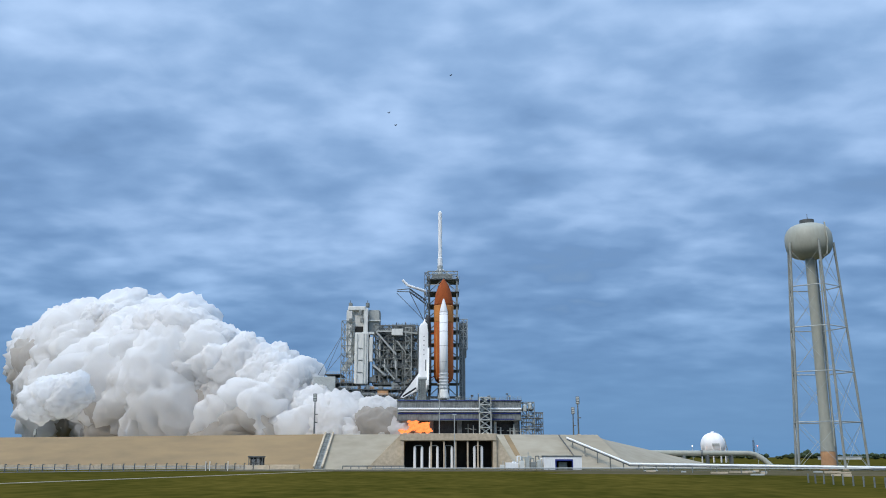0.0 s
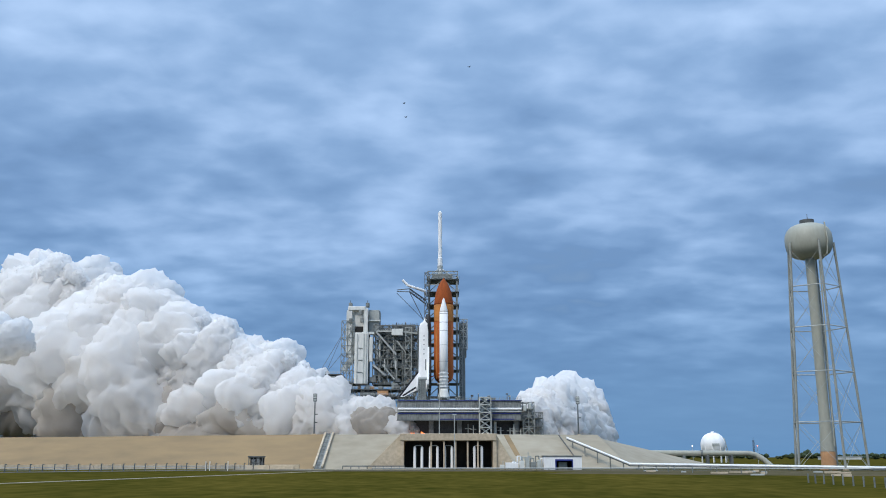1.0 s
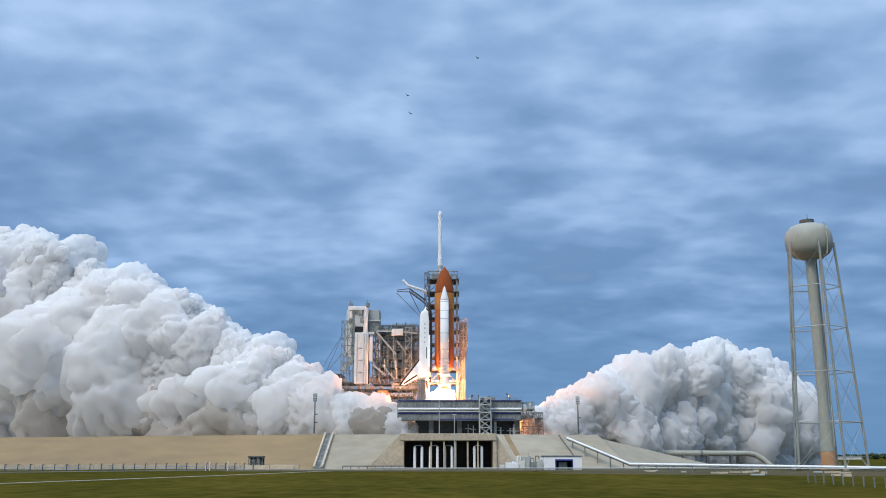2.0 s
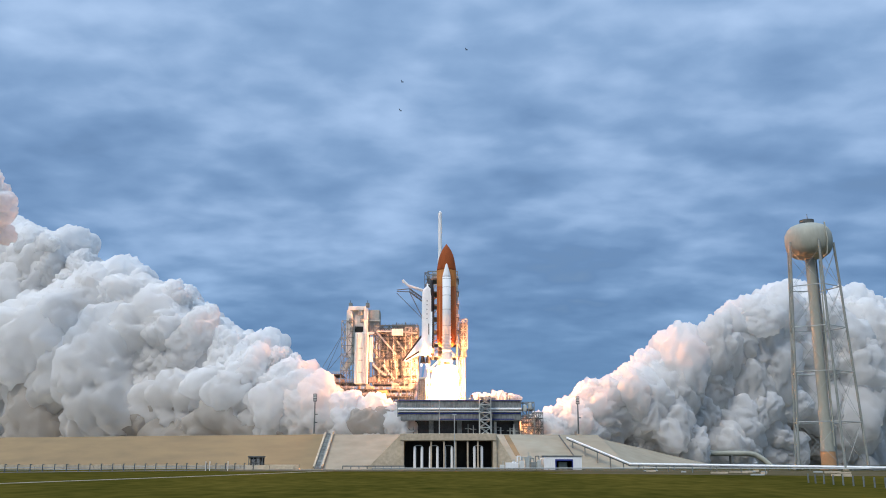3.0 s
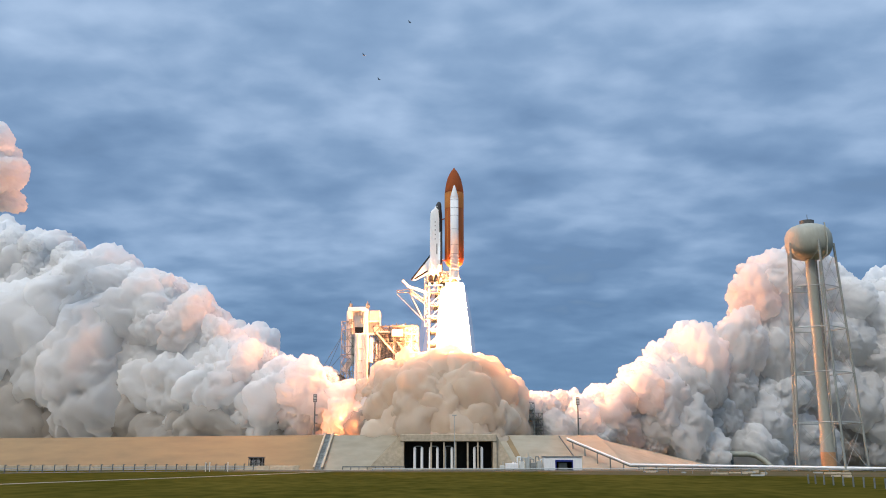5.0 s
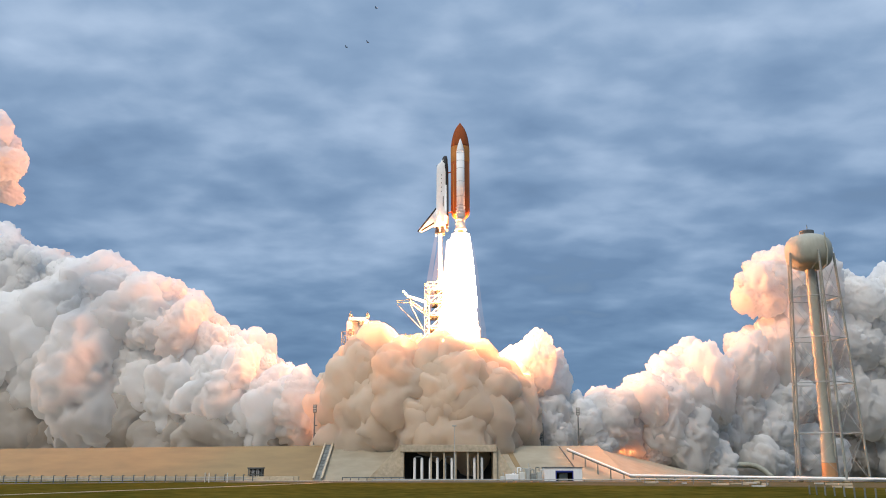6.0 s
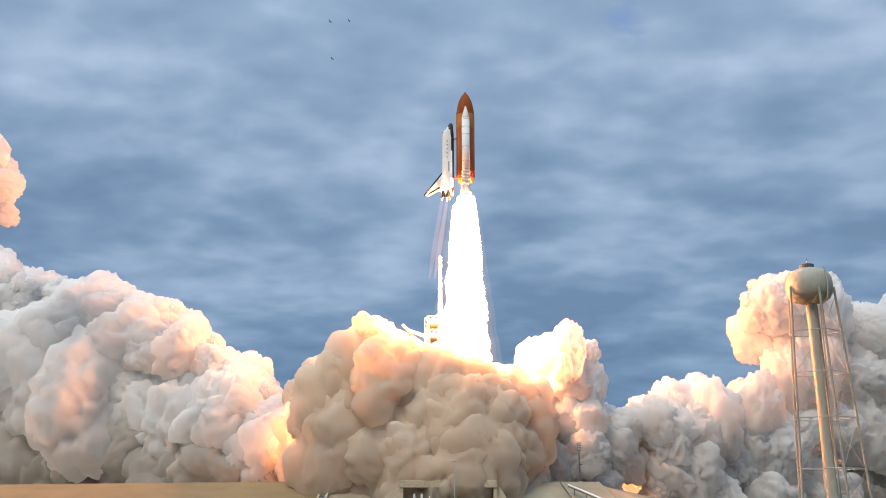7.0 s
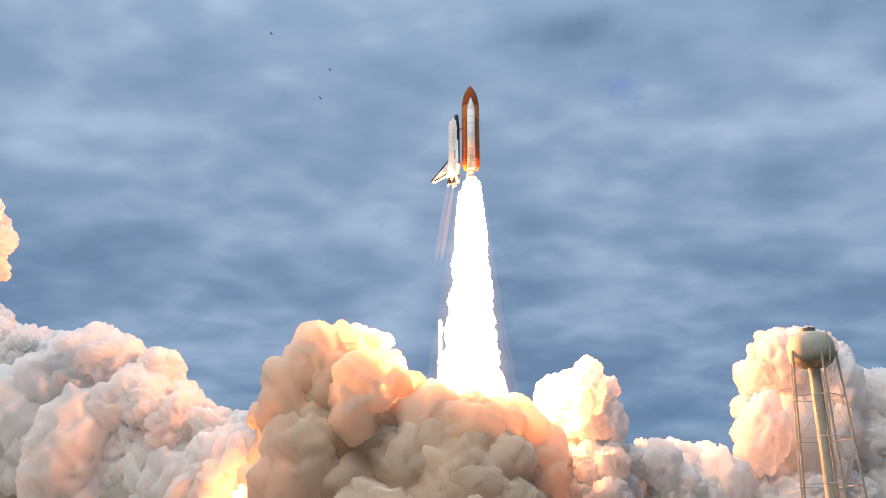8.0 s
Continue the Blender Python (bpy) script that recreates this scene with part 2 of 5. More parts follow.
# ---- mesh helpers ----
def part(name, bm, material, parent=None, label="", smooth=False):
    me = bpy.data.meshes.new(name)
    bm.normal_update()
    bm.to_mesh(me)
    bm.free()
    me.materials.append(material)
    if smooth:
        for p in me.polygons:
            p.use_smooth = True
    ob = new(name, me)
    ob.parent = parent
    if label:
        tagged(ob, label)
    return ob


def shared(name, me, parent, m):
    """A further piece on a mesh that is already there."""
    ob = new(name, me)
    ob.parent = parent
    ob.matrix_basis = m
    return ob


def thing(name, label, category, at=(0, 0, 0), group="", kind=""):
    ob = new(name)
    ob.empty_display_size = 0.5
    ob.location = at
    return tagged(ob, label, category, group, kind)


def box(bm, x0, x1, y0, y1, z0, z1, bevel=0.0):
    vs = [bm.verts.new(p) for p in ((x0, y0, z0), (x1, y0, z0), (x1, y1, z0), (x0, y1, z0), (x0, y0, z1), (x1, y0, z1), (x1, y1, z1), (x0, y1, z1))]
    fs = [bm.faces.new([vs[i] for i in f]) for f in ((3, 2, 1, 0), (4, 5, 6, 7), (0, 1, 5, 4), (1, 2, 6, 5), (2, 3, 7, 6), (3, 0, 4, 7))]
    if bevel:
        es = list({e for f in fs for e in f.edges})
        bmesh.ops.bevel(bm, geom=es, offset=bevel, segments=1, affect="EDGES", clamp_overlap=True)
    return bm


def boxbm(*a, bevel=0.0):
    return box(bmesh.new(), *a, bevel=bevel)


def beam(bm, a, b, w=0.4, n=4):
    """A straight member from a to b: square (n=4) or round."""
    a, b = Vector(a), Vector(b)
    d = (b - a)
    if d.length < 1e-4:
        return bm
    d.normalize()
    u = d.orthogonal().normalized() if abs(d.z) > 0.999 else Vector((0, 0, 1)).cross(d).normalized()
    if abs(d.z) > 0.999:
        u = Vector((1, 0, 0))
    v = d.cross(u)
    off = math.pi / 4 if n == 4 else 0
    r = w / 2 * (1.4142 if n == 4 else 1)
    rings = []
    for c in (a, b):
        rings.append([bm.verts.new(c + u * (r * math.cos(off + 2 * math.pi * i / n)) + v * (r * math.sin(off + 2 * math.pi * i / n))) for i in range(n)])
    for i in range(n):
        j = (i + 1) % n
        bm.faces.new((rings[0][i], rings[0][j], rings[1][j], rings[1][i]))
    bm.faces.new(rings[0][::-1])
    bm.faces.new(rings[1])
    return bm


def lathe(bm, prof, n=24, cx=0.0, cy=0.0, a0=0.0, a1=2 * math.pi, wob=None):
    """Turned form about a vertical axis: prof is (radius, z) from below."""
    full = abs(a1 - a0 - 2 * math.pi) < 1e-6
    m = n if full else n + 1
    rings = []
    for k, (r, z) in enumerate(prof):
        ring = []
        for i in range(m):
            a = a0 + (a1 - a0) * i / n
            rr = max(r, 0.004)
            if wob:
                rr *= wob(a, z)
            ring.append(bm.verts.new((cx + rr * math.cos(a), cy + rr * math.sin(a), z)))
        rings.append(ring)
    for p, q in zip(rings, rings[1:]):
        for i in range(n):
            j = (i + 1) % m
            bm.faces.new((p[i], p[j], q[j], q[i]))
    if full:
        bm.faces.new(rings[0][::-1])
        bm.faces.new(rings[-1])
    return bm


def tube(bm, pts, r, n=8):
    for a, b in zip(pts, pts[1:]):
        beam(bm, a, b, 2 * r, n)
    return bm


def prism(bm, poly, axis, lo, hi):
    """A flat outline given in two axes, drawn out along the third (0, 1 or 2)."""
    rings = []
    for w in (lo, hi):
        ring = []
        for p in poly:
            c = list(p)
            c.insert(axis, w)
            ring.append(bm.verts.new(c))
        rings.append(ring)
    n = len(poly)
    for i in range(n):
        j = (i + 1) % n
        bm.faces.new((rings[0][i], rings[0][j], rings[1][j], rings[1][i]))
    bm.faces.new(rings[0][::-1])
    bm.faces.new(rings[1])
    bmesh.ops.recalc_face_normals(bm, faces=bm.faces)
    return bm


# ---- ground and launch mound ----
PAD_Z = 13.2
bm = bmesh.new()
for x0, x1 in zip((-4000, -600, -200, 0, 200, 600), (-600, -200, 0, 200, 600, 4000)):
    for y0, y1 in zip((-3000, 0, 120, 260, 420, 900), (0, 120, 260, 420, 900, 4800)):
        bm.faces.new([bm.verts.new(p) for p in ((x0, y0, 0), (x1, y0, 0), (x1, y1, 0), (x0, y1, 0))])
bmesh.ops.remove_doubles(bm, verts=bm.verts, dist=0.01)
ground = tagged(part("ground", bm, GRASS), "flat olive green grass field reaching the horizon", "ground", kind="structure")


def strip(name, mt, pts, width, z, label, cat="road"):
    bm = bmesh.new()
    for a, b in zip(pts, pts[1:]):
        a, b = Vector((*a, 0)), Vector((*b, 0))
        s = Vector((0, 0, 1)).cross((b - a).normalized()) * width / 2
        vs = [bm.verts.new((p.x, p.y, h)) for h in (-0.3, z) for p in (a - s, b - s, b + s, a + s)]
        for f in ((4, 5, 6, 7), (0, 1, 5, 4), (1, 2, 6, 5), (2, 3, 7, 6), (3, 0, 4, 7)):
            bm.faces.new([vs[i] for i in f])
    return tagged(part(name, bm, mt), label, cat, kind="structure")


strip("road", ASPHALT, [(-320, 118), (-150, 256), (-80, 318), (70, 322), (500, 296)], 10, 0.06, "grey asphalt perimeter road across the grass")
strip("verge", DIRT, [(-70, 304), (30, 303), (60, 296)], 22, 0.03, "brown dirt verge with thin grass along the road", "verge")
strip("dirt_field", DIRT, [(44, 292), (110, 262), (420, 130)], 78, 0.02, "bare brown dirt and thin grass beside the road", "dirt")
strip("track", SHELL_ROAD, [(-190, 60), (-78, 157), (-55, 229), (-36, 300)], 1.6, 0.05, "narrow pale shell track in the grass", "track")
strip("apron", SHELL_ROAD, [(-75, 339), (-40, 339), (-8, 340)], 9, 0.09, "pale sandy apron below the concrete slope", "pavement")

bm = bmesh.new()
for i in range(34):
    box(bm, -420 + 10.8 * i, -420 + 10.8 * i + 10.6, 343.2, 345.2, -0.2, 1.5 + 0.1 * (i % 2))
tagged(part("toe_wall", bm, CONCRETE), "low grey concrete wall along the foot of the slope", "wall", kind="structure")

# the mound: plateau and faces; sections of different concrete
Y_TOE, Y_TOP, Y_BACK = 346.0, 372.0, 470.0


def slope(name, mt, toe, top, label):
    """One faced stretch of the embankment: toe and top lines left to right."""
    bm = bmesh.new()
    n = 12
    prev = None
    for i in range(n + 1):
        f = i / n
        a, b = Vector(toe[0]).lerp(Vector(toe[1]), f), Vector(top[0]).lerp(Vector(top[1]), f)
        row = [bm.verts.new(a.lerp(b, j / 5) + Vector((0, 0, 0.12 * noise.noise((i * 0.7 + a.x, j, 3))))) for j in range(6)]
        back = bm.verts.new(b + Vector((0, 6, 0)))
        low = bm.verts.new(a + Vector((0, 6, -0.5)))
        cur = [low] + row + [back]
        if prev:
            for k in range(len(cur) - 1):
                bm.faces.new((prev[k], cur[k], cur[k + 1], prev[k + 1]))
        prev = cur
    return tagged(part(name, bm, mt), label, "embankment", kind="structure")


slope("embankment_south", SLOPE_TAN, ((-420, Y_TOE, -0.1), (-47.6, Y_TOE, -0.1)), ((-420, Y_TOP, PAD_Z - 3.4), (-46.8, Y_TOP, PAD_Z)), "tan weathered concrete faced slope of the crawler ramp")
slope("embankment_mid", SLOPE_PALE, ((-44.8, Y_TOE, -0.1), (-28.5, Y_TOE, -0.1)), ((-44.3, Y_TOP, PAD_Z), (-15.2, Y_TOP, PAD_Z)), "pale grey concrete slope of the launch mound")
slope("embankment_north", SLOPE_PALE, ((27.5, Y_TOE, -0.1), (70.0, Y_TOE, -0.1)), ((19.4, Y_TOP, PAD_Z), (63.0, Y_TOP + 6, PAD_Z)), "pale concrete slope of the launch mound")
slope("embankment_east", SLOPE_PALE, ((70.0, Y_TOE, -0.1), (122.0, Y_TOE + 60, -0.1)), ((63.0, Y_TOP + 6, PAD_Z), (66.0, Y_TOP + 40, PAD_Z)), "pale concrete end slope of the launch mound")
slope("embankment_end", SLOPE_PALE, ((122.0, Y_TOE + 60, -0.1), (122.0, Y_BACK + 40, -0.1)), ((66.0, Y_TOP + 40, PAD_Z), (66.0, Y_BACK, PAD_Z)), "pale concrete back slope of the launch mound")
bm = bmesh.new()
prism(bm, [(-420, PAD_Z - 3.4 - 0.05), (-50.6, PAD_Z - 0.05), (19.0, PAD_Z - 0.05), (19.0, PAD_Z - 1.2), (-50.6, PAD_Z - 1.2), (-420, PAD_Z - 4.6)], 1, Y_TOP + 1, Y_BACK)
box(bm, 19.0, 62.5, Y_TOP + 7, Y_BACK, PAD_Z - 1.2, PAD_Z - 0.05)
tagged(part("pavement", bm, CONCRETE), "flat concrete hardstand on top of the mound", "pavement", kind="structure")



def slope_strip(name, mt, top, low, width, label):
    """A band lying on the pale slope; top and low are (x, share of the way up)."""
    bm = bmesh.new()
    vs = []
    for h in (-0.2, 0.16):
        for x, k in (low, top):
            for d in (-width / 2, width / 2):
                vs.append(bm.verts.new((x + d, Y_TOE + 26.6 * k - 0.02, -0.1 + 13.3 * k + h)))
    for f in ((4, 5, 7, 6), (0, 1, 5, 4), (1, 3, 7, 5), (3, 2, 6, 7), (2, 0, 4, 6)):
        bm.faces.new([vs[i] for i in f])
    return tagged(part(name, bm, mt), label, "drain", kind="structure")


slope_strip("drain_strip", SLOPE_TAN, (25.4, 0.97), (28.6, 0.36), 2.0, "grey tan drain strip down the pale slope")
slope_strip("slope_joint", ASPHALT, (46.5, 0.98), (51.5, 0.12), 0.3, "dark joint between two concrete slopes")

# ---- propellant vault in the mound's face ----
def vault():
    v = thing("pressure_vault", "concrete vault with dark open bays under the pad edge", "vault", (0, 0, 0))
    part("roof_slab", boxbm(-16.0, 20.0, 345.2, 376, 10.3, 12.9, bevel=0.15), CONCRETE, v)
    # the bays' deep shade is painted: rear wall near-black, not concrete
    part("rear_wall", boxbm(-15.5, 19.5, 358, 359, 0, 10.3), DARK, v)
    part("vault_floor", boxbm(-15.5, 19.5, 345.4, 358, -0.2, 0.12), CONCRETE, v)
    part("side_wall", boxbm(-15.9, -14.6, 345.6, 358, 0, 10.3), CONCRETE, v)
    part("side_wall", boxbm(18.6, 19.9, 345.6, 358, 0, 10.3), CONCRETE, v)
    for x in (0.4, 4.7, 9.2, 13.0, -4.4):
        part("pillar", boxbm(x - 0.3, x + 0.3, 345.8, 346.8, 0.1, 10.3, bevel=0.08), CONCRETE, v)
    for x0, x1, hi in ((-28.5, -15.9, 1), (19.9, 27.5, 0)):
        bm = bmesh.new()
        poly = [(x0, 0), (x1, 0), (x1, 12.6)] if hi else [(x0, 0), (x1, 0), (x0, 12.6)]
        prism(bm, poly, 1, 346.5, 371)
        part("wing_wall", bm, CONCRETE, v)
    part("kerb", boxbm(-24, 27, 343.6, 344.2, 0, 0.5), CONCRETE, v)
    return v


vault()


# ---- launch platform ----
def platform():
    p = thing("launch_platform", "grey steel mobile launch platform on pedestals", "platform")
    part("hull", boxbm(-19.3, 33.0, 388, 428, 19.4, 27.4, bevel=0.2), DECK_GREY, p)
    part("deck_edge", boxbm(-19.6, 33.3, 387.6, 428.4, 27.4, 27.9), STEEL, p)
    part("blue_line", boxbm(-19.0, 32.8, 387.5, 387.62, 27.45, 27.7), BLUE_P, p)
    part("pipe", tube(bmesh.new(), [(-19, 387.4, 24.1), (33, 387.4, 24.1)], 0.42), WHITE, p)
    part("pipe", tube(bmesh.new(), [(-19, 387.3, 23.0), (33, 387.3, 23.0)], 0.28), STEEL_L, p)
    part("stripe", boxbm(-19.0, 32.6, 387.7, 388.05, 22.0, 22.5), BLUE_P, p)
    for i in range(16):
        part("hull_rib", boxbm(-18.6 + 3.4 * i, -18.35 + 3.4 * i, 387.82, 388.02, 19.6, 21.9), STEEL, p)
        part("hull_rib", boxbm(-18.6 + 3.4 * i, -18.35 + 3.4 * i, 387.82, 388.02, 24.8, 27.3), STEEL, p)
    part("lower_edge", boxbm(-19.5, 33.2, 387.7, 388.1, 19.2, 19.6), STEEL_D, p)
    part("blue_curb", boxbm(-2.0, 30.0, 387.65, 387.95, 19.65, 20.0), BLUE_P, p)
    for x in (-16, -5, 7, 21, 31):
        for y in (392, 424):
            part("pedestal", boxbm(x - 1.0, x + 1.0, y - 1, y + 1, PAD_Z - 0.1, 19.4, bevel=0.1), STEEL_D, p)
    return p


platform()


# ---- water tower ----
def water_tower():
    w = thing("water_tower", "beige grey water tank on a thick column with slanting legs", "water tower", (131.5, 318, 0))
    bm = lathe(bmesh.new(), [(0.5, 73.4), (3.2, 73.6), (5.2, 74.2), (6.8, 75.3), (7.7, 76.9), (8.05, 78.8), (8.1, 80.6), (7.9, 82.4), (7.2, 84.0), (5.9, 85.3), (4.2, 86.0), (0.5, 86.4)], 40)
    part("tank", bm, TANK_P, w, smooth=True)
    part("hatch_ring", lathe(bmesh.new(), [(2.5, 85.6), (2.5, 87.8), (2.2, 87.9), (2.2, 86)], 24), STEEL_D, w)
    part("column", lathe(bmesh.new(), [(2.38, 6.2), (2.36, 6.4), (2.1, 12.0), (1.85, 18), (1.75, 26), (1.72, 50), (1.7, 73.0), (1.7, 73.6)], 28), TANK_P, w, smooth=True)
    part("column_base", lathe(bmesh.new(), [(2.9, 0), (2.9, 0.6), (2.45, 0.7), (2.4, 6.2)], 28), RUST_P, w, "orange brown lower column")
    tops, feet = [], []
    for k in range(5):
        a = radians(-17 + 72 * k)
        tops.append(Vector((8.2 * math.cos(a), 8.2 * math.sin(a), 79)))
        feet.append(Vector((12.5 * math.cos(a), 12.5 * math.sin(a), 0)))
    for a, b in zip(tops, feet):
        part("leg", beam(bmesh.new(), a, b, 0.85, 10), LEG_P, w)
        part("footing", boxbm(b.x - 0.9, b.x + 0.9, b.y - 0.9, b.y + 0.9, 0, 0.8, bevel=0.1), CONCRETE, w)
    for z in (16.0, 33.0, 48.5, 63.0):
        f = z / 79
        for k in range(5):
            p, q = feet[k].lerp(tops[k], f), feet[(k + 1) % 5].lerp(tops[(k + 1) % 5], f)
            part("strut", beam(bmesh.new(), p, q, 0.38, 8), STEEL_L, w)
    zs = (0.5, 16.0, 33.0, 48.5, 63.0, 76.0)
    for z0, z1 in zip(zs, zs[1:]):
        for k in range(5):
            j = (k + 1) % 5
            part("tie_rod", beam(bmesh.new(), feet[k].lerp(tops[k], z0 / 79), feet[j].lerp(tops[j], z1 / 79), 0.09), STEEL_L, w)
            part("tie_rod", beam(bmesh.new(), feet[j].lerp(tops[j], z0 / 79), feet[k].lerp(tops[k], z1 / 79), 0.09), STEEL_L, w)
    part("overflow_pipe", tube(bmesh.new(), [(3.2, -7.2, 85.4), (3.6, -7.8, 79), (3.2, -7.2, 74), (2.0, -3, 72), (1.6, -2.2, 8)], 0.25), TANK_P, w)
    part("antenna", beam(bmesh.new(), (0.3, 0, 87.8), (0.3, 0, 90.2), 0.16), STEEL_D, w)
    return w


water_tower()


# ---- service towers ----
def fixed_tower():
    s = thing("service_tower", "grey steel lattice service tower with a white lightning mast", "launch tower", (0, 0, 0))
    x0, x1, y0, y1, top = -6.6, 6.6, 422.5, 435.0, 88.0
    for x in (x0, x1):
        for y in (y0, y1):
            part("column", beam(bmesh.new(), (x, y, PAD_Z), (x, y, top), 0.8), STEEL, s)
    lv = [PAD_Z + 6.1 * i for i in range(13)]
    for i, z in enumerate(lv):
        bm = bmesh.new()
        box(bm, x0 - 1.0, x1 + 1.0, y0 - 1.2, y1 + 1.0, z - 0.25, z)
        part("floor_deck", bm, STEEL_D, s)
        bm = bmesh.new()
        for a, b in (((x0 - 1, y0 - 1.2), (x1 + 1, y0 - 1.2)), ((x1 + 1, y0 - 1.2), (x1 + 1, y1 + 1)), ((x0 - 1, y0 - 1.2), (x0 - 1, y1 + 1))):
            for h in (0.55, 1.1):
                beam(bm, (*a, z + h), (*b, z + h), 0.1)
            for j in range(7):
                q = Vector(a).lerp(Vector(b), j / 6)
                beam(bm, (q.x, q.y, z), (q.x, q.y, z + 1.1), 0.1)
        part("railing", bm, STEEL_L, s)
        if i + 1 < len(lv):
            z2 = lv[i + 1]
            for a, b in (((x0, y0), (x1, y0)), ((x1, y0), (x1, y1)), ((x0, y0), (x0, y1))):
                m = Vector(a).lerp(Vector(b), 0.5)
                part("brace", beam(bmesh.new(), (*a, z), (m.x, m.y, z2), 0.4), STEEL, s)
                part("brace", beam(bmesh.new(), (*b, z), (m.x, m.y, z2), 0.4), STEEL, s)
    part("lift_shaft", boxbm(-2.5, 3.0, 426, 431, PAD_Z, 84), STEEL_D, s)
    part("roof_house", boxbm(-5.2, 4.6, 424, 432, 86.6, 89.4, bevel=0.1), STEEL, s)
    bm = bmesh.new()
    for x in (-7.3, -4.8, 1.6, 5.2, 6.9):
        beam(bm, (x, 421.6, 86.5), (x, 421.6, 90.0), 0.35)
    beam(bm, (-7.3, 421.6, 90.0), (6.9, 421.6, 90.0), 0.4)
    beam(bm, (-7.3, 421.6, 88.4), (6.9, 421.6, 88.4), 0.3)
    part("top_frame", bm, STEEL, s)
    part("mast", lathe(bmesh.new(), [(1.2, 91.5), (1.2, 97.6), (0.95, 98.2), (0.9, 120.4), (0.35, 121.2)], 18, -1.4, 428), WHITE, s, "white fibreglass lightning mast")
    part("mast_foot", lathe(bmesh.new(), [(1.5, 89.2), (1.5, 90.6), (1.0, 91.6), (1.3, 92.4), (1.3, 94.0)], 18, -1.4, 428), STEEL_L, s)
    bm = bmesh.new()
    for x, y in ((-6.4, 422.6), (4.2, 422.6), (-6.4, 433), (4.2, 433)):
        beam(bm, (x, y, 88), (-1.4, 428, 93), 0.35)
    part("mast_brace", bm, STEEL_L, s)
    return s


fixed_tower()

# ---- the vehicle ----
SRB_X = 0.3


def shuttle():
    v = thing("space_shuttle", "winged white orbiter on an orange fuel tank with two white boosters", "spacecraft", (SRB_X, 408, 28.9))
    # fuel tank, heights above the booster skirts
    R = 4.4
    prof = [(0.3, 7.1), (2.2, 7.4), (3.6, 8.4), (4.1, 9.6), (R, 11.0), (R, 34.6)]
    part("tank_body", lathe(bmesh.new(), prof, 40), FOAM, v, "orange foam lower tank", True)
    part("intertank", lathe(bmesh.new(), [(R + 0.02, 34.6), (R + 0.05, 34.8), (R + 0.05, 42.0), (R + 0.0, 42.2)], 48), FOAM_L, v, "paler ribbed foam band", True)
    prof = [(R, 42.15), (R * 0.985, 43.2), (R * 0.92, 45.4), (R * 0.82, 47.8), (R * 0.68, 49.9), (R * 0.50, 51.8), (R * 0.31, 53.2), (R * 0.15, 54.1), (R * 0.08, 54.6), (0.02, 55.0)]
    part("tank_nose", lathe(bmesh.new(), prof, 40), FOAM_D, v, "darker rust orange ogive nose", True)
    part("feed_line", tube(bmesh.new(), [(-3.2, -2.9, 9), (-3.2, -3.1, 33)], 0.24), FOAM_L, v)
    part("cable_tray", boxbm(-2.2, -1.8, -3.9, -3.55, 9, 44), FOAM_D, v)
    # boosters
    for sgn in (-1, 1):
        b = new("booster")
        b.parent = v
        b.location = (0, 6.15 * sgn, 0)
        tagged(b, "white solid rocket booster with dark joint rings")
        part("casing", lathe(bmesh.new(), [(1.85, 4.2), (1.85, 38.2)], 28), WHITE, b, smooth=True)
        part("nose_cone", lathe(bmesh.new(), [(1.86, 38.2), (1.8, 38.8), (1.2, 41.2), (0.62, 43.4), (0.3, 44.3), (0.02, 44.7)], 28), WHITE, b, smooth=True)
        part("skirt", lathe(bmesh.new(), [(2.65, 0.3), (2.6, 0.8), (1.95, 3.2), (1.86, 4.2)], 28), PANEL_W, b, smooth=True)
        part("nozzle", lathe(bmesh.new(), [(1.75, -1.2), (1.4, 0.2), (1.0, 1.5)], 24), BLACK_S, b)
        for z in (5.2, 6.6, 8.0, 9.4, 11.0):
            part("stiffener_ring", lathe(bmesh.new(), [(1.85, z - 0.16), (2.15, z - 0.16), (2.15, z + 0.16), (1.85, z + 0.16)], 28), WHITE, b)
        for z in (11.9, 16.2, 23.4, 29.8, 33.5, 37.4):
            part("joint_band", lathe(bmesh.new(), [(1.85, z - 0.07), (1.88, z - 0.07), (1.88, z + 0.07), (1.85, z + 0.07)], 28), STEEL, b)
        part("strut", beam(bmesh.new(), (0, -sgn * 1.6, 11.6), (-0.5, -sgn * 2.6, 11.6), 0.5), FOAM_D, b)
        part("separation_motor", boxbm(-0.9, 0.9, 1.75 * sgn - 0.15, 1.75 * sgn + 0.25, 1.6, 2.8, bevel=0.1), PANEL_W, b)
    # orbiter: lofted fuselage, back towards -x
    o = new("orbiter")
    o.parent = v
    o.location = (-8.6, 0, -0.8)
    tagged(o, "white delta winged orbiter with black belly tiles")
    sec = [(4.3, -2.9, 2.9, 2.6), (6.5, -3.0, 3.1, 2.7), (10, -2.7, 3.1, 2.6), (20, -2.6, 3.05, 2.55), (30.6, -2.55, 3.0, 2.5), (33.6, -2.45, 2.9, 2.4), (34.5, -2.0, 2.8, 2.3), (35.6, -0.7, 2.65, 2.0), (37.0, -0.1, 2.65, 1.6), (38.2, 0.5, 2.45, 1.2), (38.9, 1.0, 2.1, 0.6)]
    bm, rings = bmesh.new(), []
    for z, xb, xf, hw in sec:
        ring = []
        for i in range(28):
            a = 2 * math.pi * i / 28
            c, s = math.cos(a), math.sin(a)
            e = 0.62
            c2, s2 = math.copysign(abs(c) ** e, c), math.copysign(abs(s) ** e, s)
